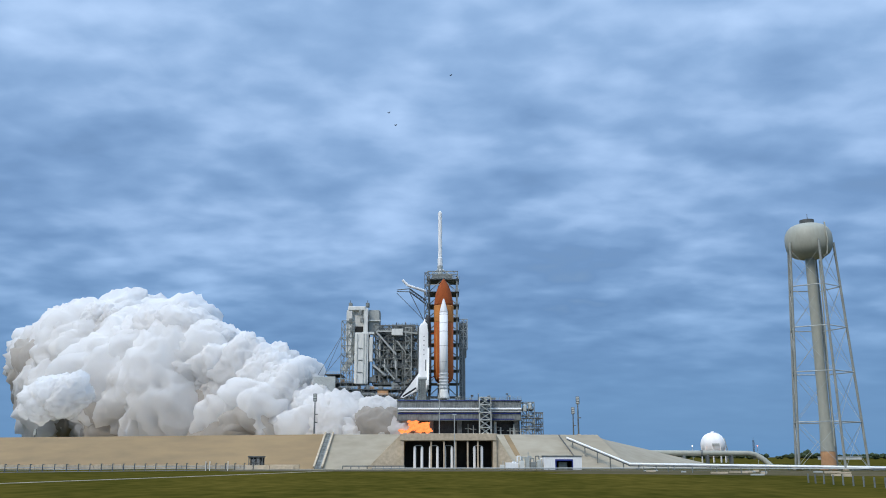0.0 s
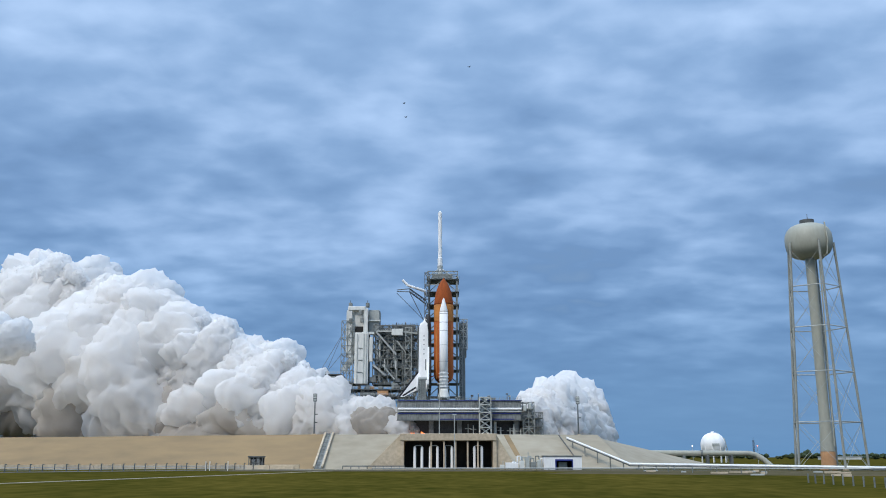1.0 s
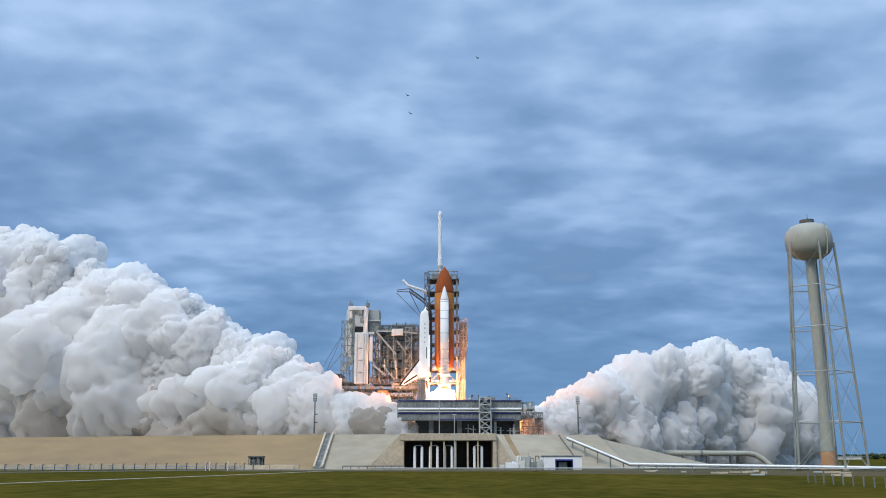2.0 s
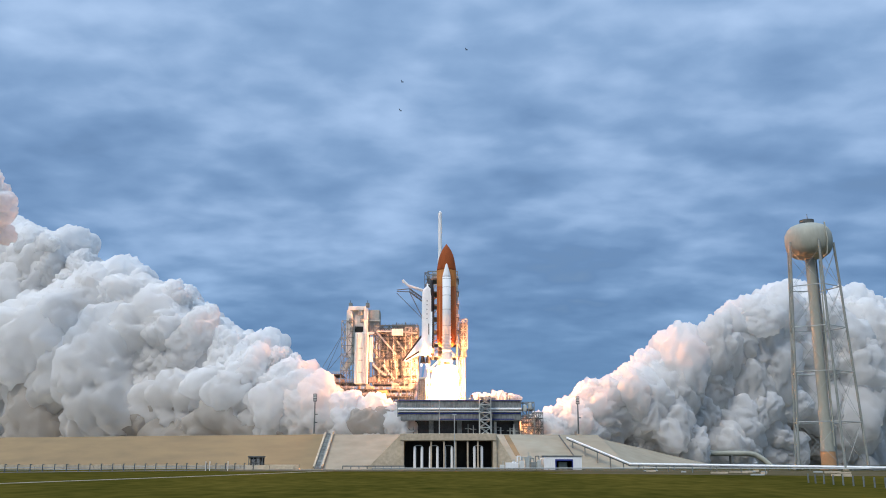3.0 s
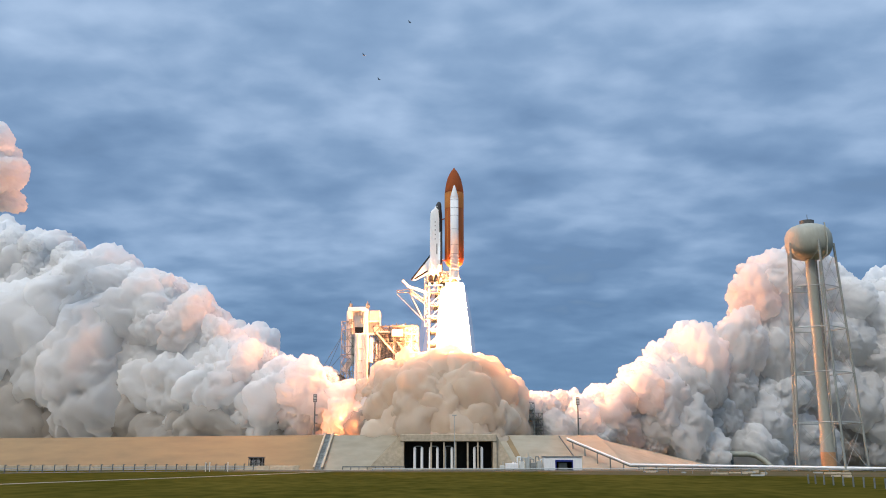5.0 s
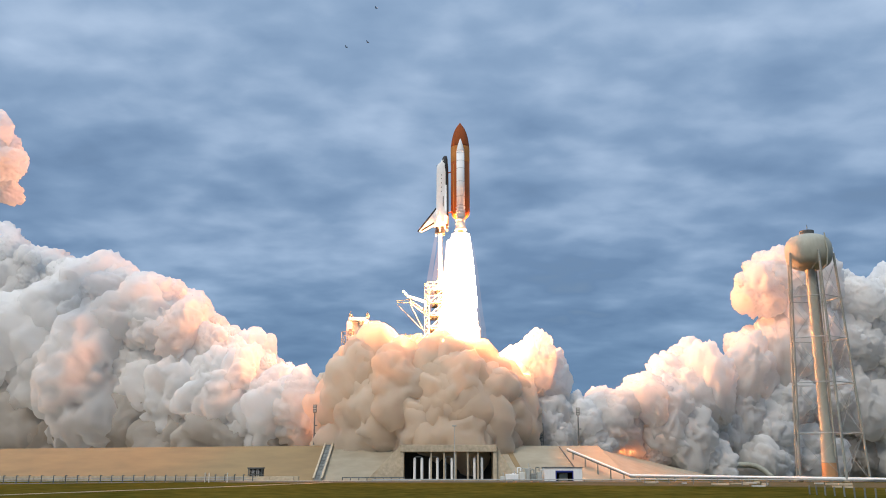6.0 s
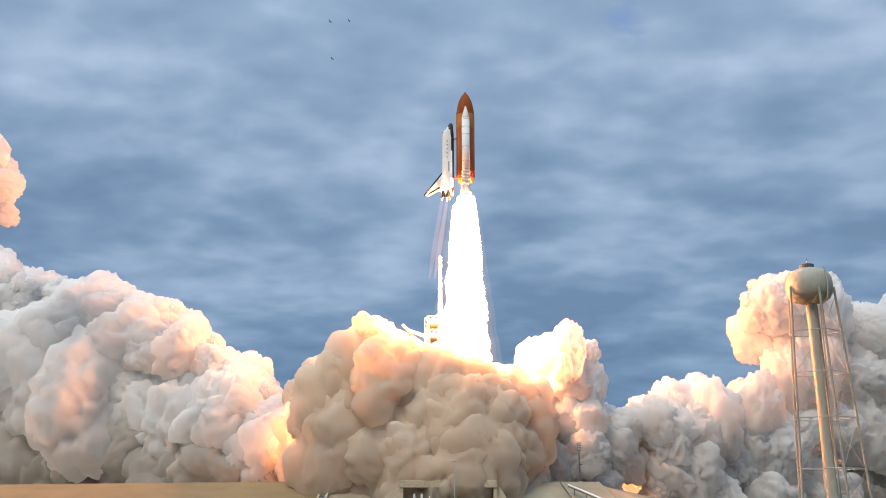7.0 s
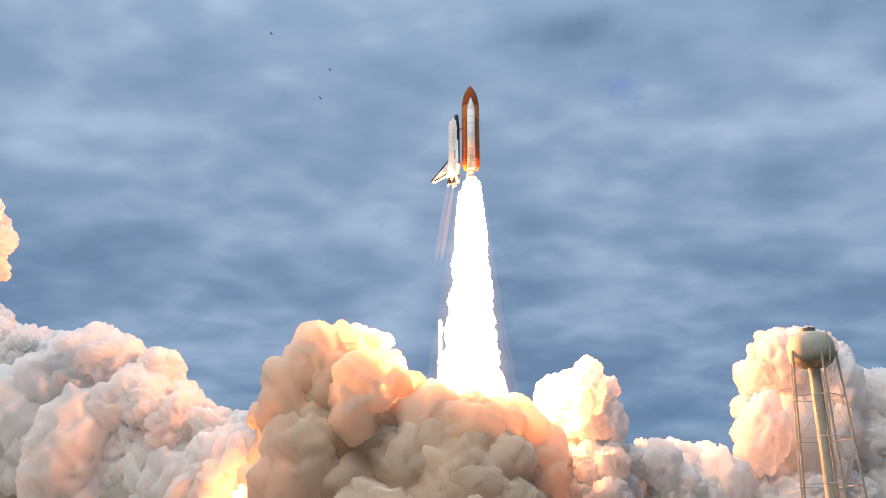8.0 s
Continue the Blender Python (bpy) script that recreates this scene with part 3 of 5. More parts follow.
            ring.append(bm.verts.new(((xb + xf) / 2 + (xf - xb) / 2 * c2, hw * s2, z)))
        rings.append(ring)
    for p, q in zip(rings, rings[1:]):
        for i in range(28):
            j = (i + 1) % 28
            bm.faces.new((p[i], p[j], q[j], q[i]))
    bm.faces.new(rings[0][::-1])
    bm.faces.new(rings[-1])
    part("fuselage", bm, TILE_W, o, smooth=True)
    # black belly: a curved shell just outside the lower skin
    bm, rings = bmesh.new(), []
    for z, xb, xf, hw in sec:
        ring = []
        low = 1.22 if z < 33 else (1.35 if z < 35 else (1.75 if z < 36.8 else 2.5))
        for i in range(15):
            a = (-low + 2 * low * i / 14)
            c, s = math.cos(a), math.sin(a)
            e = 0.62
            c2, s2 = math.copysign(abs(c) ** e, c), math.copysign(abs(s) ** e, s)
            ring.append(bm.verts.new(((xb + xf) / 2 + ((xf - xb) / 2 + 0.06) * c2, (hw + 0.06) * s2, z + (0.06 if z > 38 else 0))))
        rings.append(ring)
    for p, q in zip(rings, rings[1:]):
        for i in range(14):
            bm.faces.new((p[i], p[i + 1], q[i + 1], q[i]))
    bm.faces.new(rings[-1])
    part("belly_tiles", bm, TILE_K, o, "black heat shield tiles", True)
    for sgn in (-1, 1):
        bm = prism(bmesh.new(), [(2.4 * sgn, 24), (5.0 * sgn, 16.5), (11.6 * sgn, 8.8), (11.6 * sgn, 6.6), (2.4 * sgn, 5.2)], 0, 1.3, 2.2)
        part("wing", bm, TILE_W, o)
        bm = prism(bmesh.new(), [(2.4 * sgn, 24.2), (5.0 * sgn, 16.7), (11.7 * sgn, 9.0), (11.7 * sgn, 6.5), (2.4 * sgn, 5.1)], 0, 2.15, 2.75)
        part("wing_underside", bm, TILE_K, o)
        part("engine_pod", lathe(bmesh.new(), [(1.0, 4.4), (1.45, 6.5), (1.45, 9.0), (0.8, 11.6), (0.1, 12.6)], 16, -2.3, 1.7 * sgn), TILE_W, o, smooth=True)
        for k in range(3):
            part("side_window", boxbm(-0.7 + 0.55 * k, -0.35 + 0.55 * k, 1.96 * sgn - 0.1, 1.96 * sgn + 0.1, 34.3, 34.9), TILE_K, o)
        # plain grey bar added in place of the painted lettering
        part("door_vent", boxbm(0.4, 0.8, 2.5 * sgn - 0.12, 2.5 * sgn + 0.12, 13.5, 18.5), STEEL_D, o)
        for z in (20.5, 22.6, 24.7, 26.8, 28.6):
            part("vent", boxbm(-0.4, 0.0, 2.5 * sgn - 0.09, 2.5 * sgn + 0.09, z, z + 0.5), STEEL_D, o)
    part("nose_thruster_panel", boxbm(-2.45, -1.5, -1.2, 1.2, 33.4, 34.0), TILE_K, o)
    bm = prism(bmesh.new(), [(-2.5, 13.2), (-8.8, 4.6), (-11.0, 2.0), (-9.3, 1.8), (-5.2, 4.0), (-2.5, 5.0)], 1, -0.35, 0.35)
    part("tail_fin", bm, TILE_W, o, "white swept tail fin")
    bm = bmesh.new()
    beam(bm, (-2.55, 0, 13.3), (-11.1, 0, 2.0), 0.75)
    part("fin_leading_edge", bm, TILE_K, o)
    bm = bmesh.new()
    beam(bm, (-3.6, 0, 6.2), (-9.6, 0, 2.4), 0.74)
    part("rudder_split", bm, TILE_K, o)
    for x, y, z in ((-2.1, 0, 3.6), (0.3, -1.45, 3.3), (0.3, 1.45, 3.3)):
        part("main_engine", lathe(bmesh.new(), [(1.2, z - 2.6), (1.05, z - 1.4), (0.5, z + 1.2)], 20, x, y), BLACK_S, o)
    part("body_flap", boxbm(2.0, 2.8, -2.6, 2.6, 2.6, 5.0, bevel=0.1), TILE_K, o)
    for z in (10.6, 30.2):
        part("attach_strut", beam(bmesh.new(), (2.9, -1.4, z), (4.8, -0.6, z + 0.8), 0.45), FOAM_D, o)
    return v


SHUTTLE = shuttle()
# seconds, drift north, rise
CLIMB = [(0, 0, 0), (0.8, 0, 0), (1.0, 0, 0.3), (1.25, 0, 1.2), (1.5, 0.05, 2.4), (2.0, 0.35, 5.6), (2.4, 0.65, 8.9), (2.8, 1.0, 12.8), (3.0, 1.3, 16.2), (3.5, 2.0, 24.0), (4.0, 2.8, 32.4), (4.5, 3.8, 42.4),
         (5.0, 4.9, 53.4), (5.4, 6.0, 63.6), (5.8, 7.2, 74.6), (6.0, 7.8, 81.0), (6.5, 9.2, 97.6), (7.0, 10.5, 115.2), (7.5, 12.1, 134.2), (8.0, 13.5, 155.2)]


def rise(t):
    for (a, xa, za), (b, xb, zb) in zip(CLIMB, CLIMB[1:]):
        if a <= t <= b:
            f = (t - a) / (b - a)
            return xa + (xb - xa) * f, za + (zb - za) * f
    return CLIMB[-1][1:]


# ---- exhaust flames ----
def flame_column(grow, seed, length=128.0, n=48, rag=0.32):
    """A ragged widening column that hangs down from its origin."""
    def wob(a, z):
        f = min(1.0, max(0.0, (-z - 6) / 45.0))
        return 1 + rag * f * (noise.noise((1.6 * math.cos(a) + seed, 1.6 * math.sin(a), z * 0.09)) + 0.8 * (abs(noise.noise((3.5 * math.cos(a), 3.5 * math.sin(a) + seed, z * 0.3))) - 0.25) + 0.4 * (abs(noise.noise((7 * math.cos(a), 7 * math.sin(a) + seed, z * 0.7))) - 0.25))
    k = 220
    ds = [length * (1 - i / k) ** 1.3 for i in range(k + 1)]
    wide = ([0, 2, 5, 14, 37, 70, 107, 130], [4.3, 4.7, 5.0, 6.0, 7.7, 10.8, 15.2, 18.0])
    return lathe(bmesh.new(), [(float(np.interp(d, *wide)) * grow, -d) for d in ds], n, wob=wob)


def flames():
    f = thing("rocket_flame", "blinding white exhaust flame below the boosters", "flame", (SRB_X, 408, -110))
    part("near_plume", flame_column(0.94, 1.0), FIRE_W, f, smooth=True).location = (0, -6.15, 0)
    part("far_plume", flame_column(0.92, 7.0), FIRE_W, f, smooth=True).location = (-2.0, 6.15, 0)
    # nested glowing shells added to paint the soft halo, no gas of their own
    for grow, rag in ((1.12, 0.14), (1.28, 0.08), (1.5, 0.04)):
        part("halo_shell", flame_column(grow, 3.0 + grow, 124.0, rag=rag), VEIL, f, "faint shell painting a warm halo round the flame", True).location = (-1.0, 0, -2)
    return f


FLAME = flames()


def engine_flames():
    f = thing("engine_exhaust", "three pale violet main engine exhaust streaks", "flame", (-8.6, 408, -60))
    for x, y in ((-2.1, 0), (0.3, -1.45), (0.3, 1.45)):
        for r, ln in ((0.62, 40.0),):
            bm = lathe(bmesh.new(), [(r * 0.5, -ln), (r * 1.7, -ln * 0.8), (r * 1.8, -ln * 0.5), (r * 1.3, -ln * 0.2), (r, 0)], 14, x, y)
            for v in bm.verts:
                v.co.x += v.co.z * 0.15
            part("streak", bm, FIRE_P, f, smooth=True)
        bm = bmesh.new()
        bmesh.ops.create_icosphere(bm, subdivisions=2, radius=0.38)
        for v in bm.verts:
            v.co = Vector((v.co.x + x - 0.3, v.co.y + y, v.co.z * 1.7 - 1.6))
        part("shock_diamond", bm, LAMP_W, f, smooth=True)
    return f


ENGINE_FLAME = engine_flames()


def trench_fire():
    """Orange burning gas under the platform at engine start, and later licks of flame."""
    rnd = random.Random(2)
    f = thing("trench_fire", "orange flames rolling under the launch platform", "fire", (0, 0, 0))
    made = []
    spots = [(rnd.uniform(-17.5, -6.0), rnd.uniform(14.6, 18.4), rnd.uniform(0.4, 1.05), 0, rnd.uniform(0.5, 0.9)) for _ in range(17)]
    spots += [(rnd.uniform(0, 17), rnd.uniform(13.6, 15.6), rnd.uniform(0.3, 0.65), rnd.uniform(3.0, 3.8), rnd.uniform(4.8, 5.8)) for _ in range(14)]
    for i, (x, z, r, t0, t1) in enumerate(spots):
        bm = bmesh.new()
        bmesh.ops.create_icosphere(bm, subdivisions=3, radius=r)
        for v in bm.verts:
            v.co *= 0.45 + 1.9 * abs(noise.noise(v.co * 1.1 + Vector((i * 5, 0, 0)))) + 0.8 * abs(noise.noise(v.co * 2.6))
            v.co.x *= 1.5
        ob = part("flame_lick", bm, FIRE_O, f, smooth=True)
        lo = PAD_Z - 5
        up = max(t0, 0.02)
        rows = [(0, pose(x, 386.6, z if t0 == 0 else lo))]
        if t0 > 0:
            rows += [(t0, pose(x, 391, lo)), (t0 + 0.2, pose(x, 386.6, z))]
        rows += [((up + t1) / 2, pose(x - 1.0, 386.6, z + 0.4, 0, 25, 30)), (t1, pose(x + 0.6, 386.6, z - 0.3, 0, 50, 60)), (t1 + 0.25, pose(x, 391, lo, 0, 60, 70)), (8.0, pose(x, 391, lo, 0, 60, 70))]
        made.append((ob, rows))
    return made


FIRES = trench_fire()


def turned_flames():
    """Flame turned aside by the trench, burning inside the clouds at both trench ends."""
    made = []
    south = [(0, -31, 414, 3), (3.2, -31, 414, 3), (3.8, -31, 414, 17), (4.5, -36, 412, 20), (5.8, -42, 402, 24), (6.5, -51, 397, 31), (7.0, -60, 396, 31), (8.0, -82, 392, 36)]
    north = [(0, 44, 414, 3), (3.2, 44, 414, 3), (3.8, 46, 422, 17), (4.5, 58, 432, 17), (5.8, 86, 446, 15), (6.5, 98, 452, 15), (8.0, 114, 456, 18)]
    for x, seed, way in ((-31, 4.0, south), (44, 9.0, north)):
        f = thing("turned_flame", "deep orange flame glowing inside the exhaust cloud", "flame", (x, 414, 2), group="turned flames")
        bm = bmesh.new()
        bmesh.ops.create_icosphere(bm, subdivisions=4, radius=3.2)
        for v in bm.verts:
            v.co *= 0.6 + 1.0 * abs(noise.noise(v.co * 0.35 + Vector((seed, 0, 0)))) + 0.4 * abs(noise.noise(v.co * 0.9))
            v.co.x *= 1.9
        part("flame_body", bm, FIRE_D, f, smooth=True)
        made.append((f, [(t, pose(a, b, c, 0, 0, 2 * t)) for t, a, b, c in way]))
    return made


FIRES += turned_flames()

# ---- exhaust clouds: rigid billows that drift outwards ----
def billow_mesh(seed, material, fine=1.0, sub=5, round_off=0.25):
    bm = bmesh.new()
    bmesh.ops.create_icosphere(bm, subdivisions=sub, radius=1.0)
    off = Vector((seed * 3.7, seed * 1.9, seed * 5.3))
    sq = Vector((random.uniform(0.95, 1.3), random.uniform(0.85, 1.1), random.uniform(0.8, 1.0)))
    for v in bm.verts:
        p = v.co.copy()
        q = p + 0.30 * noise.noise_vector(p * 1.5 + off)
        d = 0.56 + 0.42 * noise.noise(p * 0.9 + off)
        for fr, am in ((1.35, 0.30), (2.8, 0.20 * fine ** 0.3), (5.8, 0.145 * fine), (12.0, 0.075 * fine)):
            f1 = noise.voronoi(q * fr + off * fr)[0][0]
            d += am * (1.0 - min(1.0, f1 * 1.1) ** 2)
        v.co = Vector((p.x * sq.x, p.y * sq.y, p.z * sq.z)) * d
    me = bpy.data.meshes.new("billow")
    bm.to_mesh(me)
    bm.free()
    for p in me.polygons:
        p.use_smooth = True
    # vapour has no hard skin: its shading follows the rounder form under the fine lobes
    bare = [Vector(n.vector) for n in me.vertex_normals]
    me.normals_split_custom_set_from_vertices([((1 - round_off) * n + round_off * v.co.normalized()).normalized() for n, v in zip(bare, me.vertices)])
    me.materials.append(material)
    return me


def table(stations, rows):
    """Heights over fixed stations at given times; smooth between."""
    ts = [r[0] for r in rows]

    def f(x, t):
        hs = [np.interp(x, stations, r[1]) for r in rows]
        return float(np.interp(t, ts, hs))
    return f


TIMES = [0, 0.25, 0.5, 0.75, 0.9, 1.0, 1.1, 1.2, 1.35, 1.5, 1.75, 2.0, 2.4, 2.8, 3.2, 3.5, 4.0, 4.5, 5.0, 5.4, 5.8, 6.1, 6.5, 7.0, 7.5, 8.0]
DRIFTS = []


def billow(cloud, me, r, path, spin, tilt):
    ob = new("billow", me)
    ob.parent = cloud
    ob.scale = (r, r, r)
    DRIFTS.append((ob, [(t, pose(*path(t), tilt[0], tilt[1] + spin * t, tilt[2])) for t in TIMES]))
    return ob


SOUTH_TOP = table([-250, -205, -190, -175, -160, -140, -122, -112, -100, -85, -68, -50, -28], [
    (0, [30, 42, 59, 70, 74, 72, 74, 71, 65, 57, 50, 34, 23]), (0.5, [70, 74, 75, 81, 85, 80, 77, 72, 65, 56, 51, 36, 23]),
    (1, [82, 82, 93, 97, 87, 85, 77, 71, 67, 55, 52, 37, 25]), (1.5, [106, 106, 105, 102, 92, 83, 79, 77, 68, 56, 53, 37, 27]),
    (2.8, [110, 110, 110, 106, 94, 86, 85, 81, 66, 57, 53, 36, 27]), (4.5, [109, 109, 109, 105, 96, 88, 86, 81, 70, 59, 48, 43, 30]),
    (6.5, [115, 115, 106, 97, 99, 93, 93, 84, 73, 62, 51, 40, 28])])
SOUTH_LATE = table([-250, -205, -190, -160, -140, -118, -111, -96, -83, -66, -28], [
    (6.5, [117, 117, 108, 101, 95, 94, 90, 75, 64, 52, 28]), (7.5, [117, 116, 110, 106, 102, 101, 84, 76, 64, 49, 30]), (8, [117, 117, 112, 110, 106, 103, 82, 77, 66, 51, 32])])
NORTH_TOP = table([38, 52, 65, 78, 92, 105, 118, 130, 137, 145, 158, 172, 190, 210], [
    (0.8, [-4] * 14), (1.0, [30, 33, 27, 19] + [2] * 10), (1.2, [27, 33, 38, 37, 30, 14] + [0] * 8), (1.5, [27, 32, 42, 41, 45, 47, 48, 41, 35, 26, 5, 0, 0, 0]),
    (2.8, [22, 29, 39, 42, 51, 58, 64, 72, 77, 77, 78, 74, 73, 61]), (3.5, [22, 25, 36, 39, 50, 59, 63, 75, 81, 83, 90, 86, 76, 79])])
NORTH_LATE = table([38, 65, 78, 92, 105, 118, 127, 132, 145, 158, 172, 190, 210], [
    (3.5, [22, 36, 39, 50, 59, 63, 73, 78, 83, 90, 86, 76, 79]), (4.5, [32, 32, 39, 52, 59, 60, 74, 87, 94, 100, 97, 82, 80]), (5.8, [36, 36, 40, 48, 59, 54, 54, 88, 101, 106, 105, 90, 90]),
    (6.5, [42, 42, 40, 47, 57, 54, 52, 92, 104, 109, 108, 94, 96]), (8, [58, 57, 59, 63, 60, 55, 50, 96, 110, 114, 115, 93, 93])])
PAD_TOP = table([-92, -84, -72, -60, -45, -32, -20, -12, -3, 10, 22, 32, 45, 58], [
    (2.8, [-6] * 14), (3.2, [-6] * 7 + [12, 24, 28, 8] + [-6] * 3), (3.5, [12] * 6 + [20, 29, 32, 34, 21, 12, 12, 12]), (4.0, [16] * 6 + [27, 35, 38, 38, 38, 21, 16, 16])])
PAD_LATE = table([-92, -84, -72, -60, -45, -32, -20, -12, -3, 10, 22, 32, 45, 58], [
    (4.0, [16] * 6 + [27, 35, 38, 38, 38, 21, 16, 16]), (4.5, [21] * 5 + [25, 42, 48, 45, 44, 43, 34, 21, 21]), (5.8, [29, 29, 29, 29, 59, 61, 62, 62, 61, 60, 58, 47, 28, 24]),
    (6.5, [32, 32, 32, 61, 70, 73, 70, 66, 63, 64, 66, 56, 49, 30]), (7, [36, 41, 55, 66, 84, 90, 85, 77, 71, 67, 68, 64, 59, 39]), (8, [55, 90, 103, 112, 114, 118, 109, 92, 83, 80, 86, 84, 72, 57])])


def roof(early, late, turn, x, t, r):
    """Highest place for the middle of a billow of radius r that keeps it under the cloud's top."""
    top = early if t < turn else late
    return min(top(x + k * r, t) - r * h for k, h in ((-0.95, 0.64), (-0.55, 0.98), (0, 1.14), (0.55, 0.98), (0.95, 0.64)))


def south_cloud():
    rnd = random.Random(5)
    c = thing("steam_cloud", "billowing white steam cloud rolling away from the flame trench", "cloud", group="exhaust clouds")
    meshes = [billow_mesh(k + 1, STEAM, 1.2) for k in range(6)]
    dark = [billow_mesh(k + 71, SMOG_SHADE) for k in range(3)]
    fronts = ([0, 1, 1.5, 3.5, 4.5, 8], [-197, -222, -230, -242, -248, -256])

    def one(u, v, w, r):
        def path(t):
            x = -14 + (float(np.interp(t, *fronts)) + r * 1.0 + 14) * u
            y = 405 + 160 * u ** 1.2 + w * (6 + 30 * u ** 0.7)
            x *= y / 408
            hi = 4.6 + (roof(SOUTH_TOP, SOUTH_LATE, 6.5, x * 408 / y, t, r * 408 / y) - 4.6) * y / 408
            lift = float(np.interp(t, [0, 1.0, 1.6], [0.75, 0.5, 0.15]))
            lo = 12 + (hi - 12) * lift * u ** 3
            return x, y, lo + max(hi - lo, 0) * v
        # low billows mostly take the darker mesh: dirt plus painted base shadow
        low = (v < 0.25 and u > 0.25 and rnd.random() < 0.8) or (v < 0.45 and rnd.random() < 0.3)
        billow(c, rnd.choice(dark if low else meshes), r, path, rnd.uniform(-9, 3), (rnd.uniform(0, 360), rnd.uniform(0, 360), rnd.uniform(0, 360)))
    for i in range(15):
        u = (i + 0.6) / 15
        for v in (0.05, 0.3, 0.55, 0.8, 1.0):
            if u < 0.25 and v in (0.3, 0.8):
                continue
            for w in (-0.85, 0.2):
                r = (5.5 + 19.0 * u ** 0.6) * rnd.uniform(0.55, 1.25) * (1 + 0.35 * u)
                one(min(1, max(0.01, u + rnd.uniform(-0.05, 0.05))), min(1, max(0, v + rnd.uniform(-0.1, 0.06))), w + rnd.uniform(-0.35, 0.35), r)
    # small knobs along the crest
    for i in range(30):
        one(0.3 + 0.7 * (i + rnd.random()) / 30, rnd.uniform(0.8, 1.0), rnd.uniform(-0.9, 0.3), rnd.uniform(7.0, 10.0))
    for i in range(64):
        one(0.04 + 0.96 * (i + rnd.random()) / 64, rnd.uniform(0.9, 1.0), rnd.uniform(-0.9, 0.3), rnd.uniform(4.0, 7.0) * (0.6 + 0.4 * i / 64))
    # a tall wisp that climbs on its own at the far end
    for i in range(6):
        f = i / 5

        def rising(t, f=f):
            k = [0, 1, 2, 2.8, 3.5, 4.5, 5.8, 6.5, 8]
            top = float(np.interp(t, k, [36, 64, 102, 133, 141, 149, 165, 171, 176]))
            bot = float(np.interp(t, k, [26, 48, 74, 98, 104, 112, 124, 130, 137]))
            edge = float(np.interp(t, [0, 1.6, 2.8, 4.5, 6.5, 8], [-160, -206, -203, -198, -202, -209]))
            return edge - 6.5 - 4 * (1 if i % 2 else 0) - 5 * (f > 0.7), 410 + 5 * math.sin(i * 2.1), bot + 6 + (top - bot - 13) * f
        billow(c, meshes[i], 6.5 + 1.2 * (i % 3), rising, 4, (i * 40, i * 77, i * 25))
    return c


def north_cloud():
    rnd = random.Random(11)
    c = thing("exhaust_cloud", "thick grey white exhaust cloud bursting from the trench end", "cloud", group="exhaust clouds")
    meshes = [billow_mesh(k + 21, STEAM_G, 1.3) for k in range(6)]
    dark = [billow_mesh(k + 81, SMOG_SHADE) for k in range(3)]
    fronts = ([0, 0.8, 0.9, 1.0, 1.2, 1.5, 1.7, 2.8, 3.5, 8], [40, 40, 56, 72, 106, 138, 150, 212, 232, 258])

    def one(u, v, w, r):
        def path(t):
            x = 38 + (float(np.interp(t, *fronts)) - r * 0.8 - 38) * u
            out = float(np.interp(t, [0.8, 1.0], [0, 1]))
            lo = float(np.interp(x, [38, 63, 125], [12, 13, 4])) * out - (10 + r) * (1 - out)
            y = 411 + 140 * u ** 1.2 * out + w * (5 + 28 * u ** 0.7) * max(out, 0.3)
            top = 4.6 + (roof(NORTH_TOP, NORTH_LATE, 3.5, x, t, r * 408 / y) - 4.6) * y / 408
            x *= 1 + (y / 408 - 1) * out
            hi = max(top, lo) if out > 0 else lo
            return x, y, lo + (hi - lo) * v
        # some low billows are darker, for dirt and shade painted at the base
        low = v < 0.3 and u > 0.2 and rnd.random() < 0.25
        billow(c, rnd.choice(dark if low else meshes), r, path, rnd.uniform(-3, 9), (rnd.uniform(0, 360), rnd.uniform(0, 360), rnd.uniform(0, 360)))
    for i in range(14):
        u = (i + 0.6) / 14
        for v in (0.05, 0.35, 0.7, 1.0):
            for w in (-0.85, 0.2):
                r = (5.0 + 12.5 * u ** 0.6) * rnd.uniform(0.55, 1.2) * (1 + 0.3 * u)
                one(min(1, max(0.01, u + rnd.uniform(-0.04, 0.04))), min(1, max(0, v + rnd.uniform(-0.08, 0.06))), w + rnd.uniform(-0.3, 0.3), r)
    for i in range(56):
        one(0.03 + 0.97 * (i + rnd.random()) / 56, rnd.uniform(0.9, 1.0), rnd.uniform(-0.9, 0.3), rnd.uniform(3.2, 6.0))
    # a pillar that rears up late at the trench end
    for i in range(16):
        f, g, r = (i % 4) / 3, (i // 4) / 3, rnd.uniform(7, 11)

        def rear(t, f=f, g=g, r=r):
            T = [0, 4.9, 5.4, 5.8, 6.5, 7.0, 7.5, 8.0]
            x0, x1 = float(np.interp(t, T, [40, 40, 30, 26, 31, 36, 41, 45])), float(np.interp(t, T, [44, 44, 46, 51, 60, 70, 75, 79]))
            top = float(np.interp(t, T, [-12, -12, 34, 56, 70, 80, 88, 93])) - 9 * (1 - math.sin(math.pi * (0.25 + 0.5 * f)))
            lo = float(np.interp(t, T, [-14, -14, 14, 18, 22, 26, 30, 34]))
            return x0 + r * 0.8 + (x1 - x0 - 1.6 * r) * f, 414 + 8 * math.sin(i * 1.7), lo + max(top - r - lo, 0) * g
        billow(c, meshes[i % 6], r, rear, rnd.uniform(-4, 4), (i * 37, i * 71, i * 53))
    return c


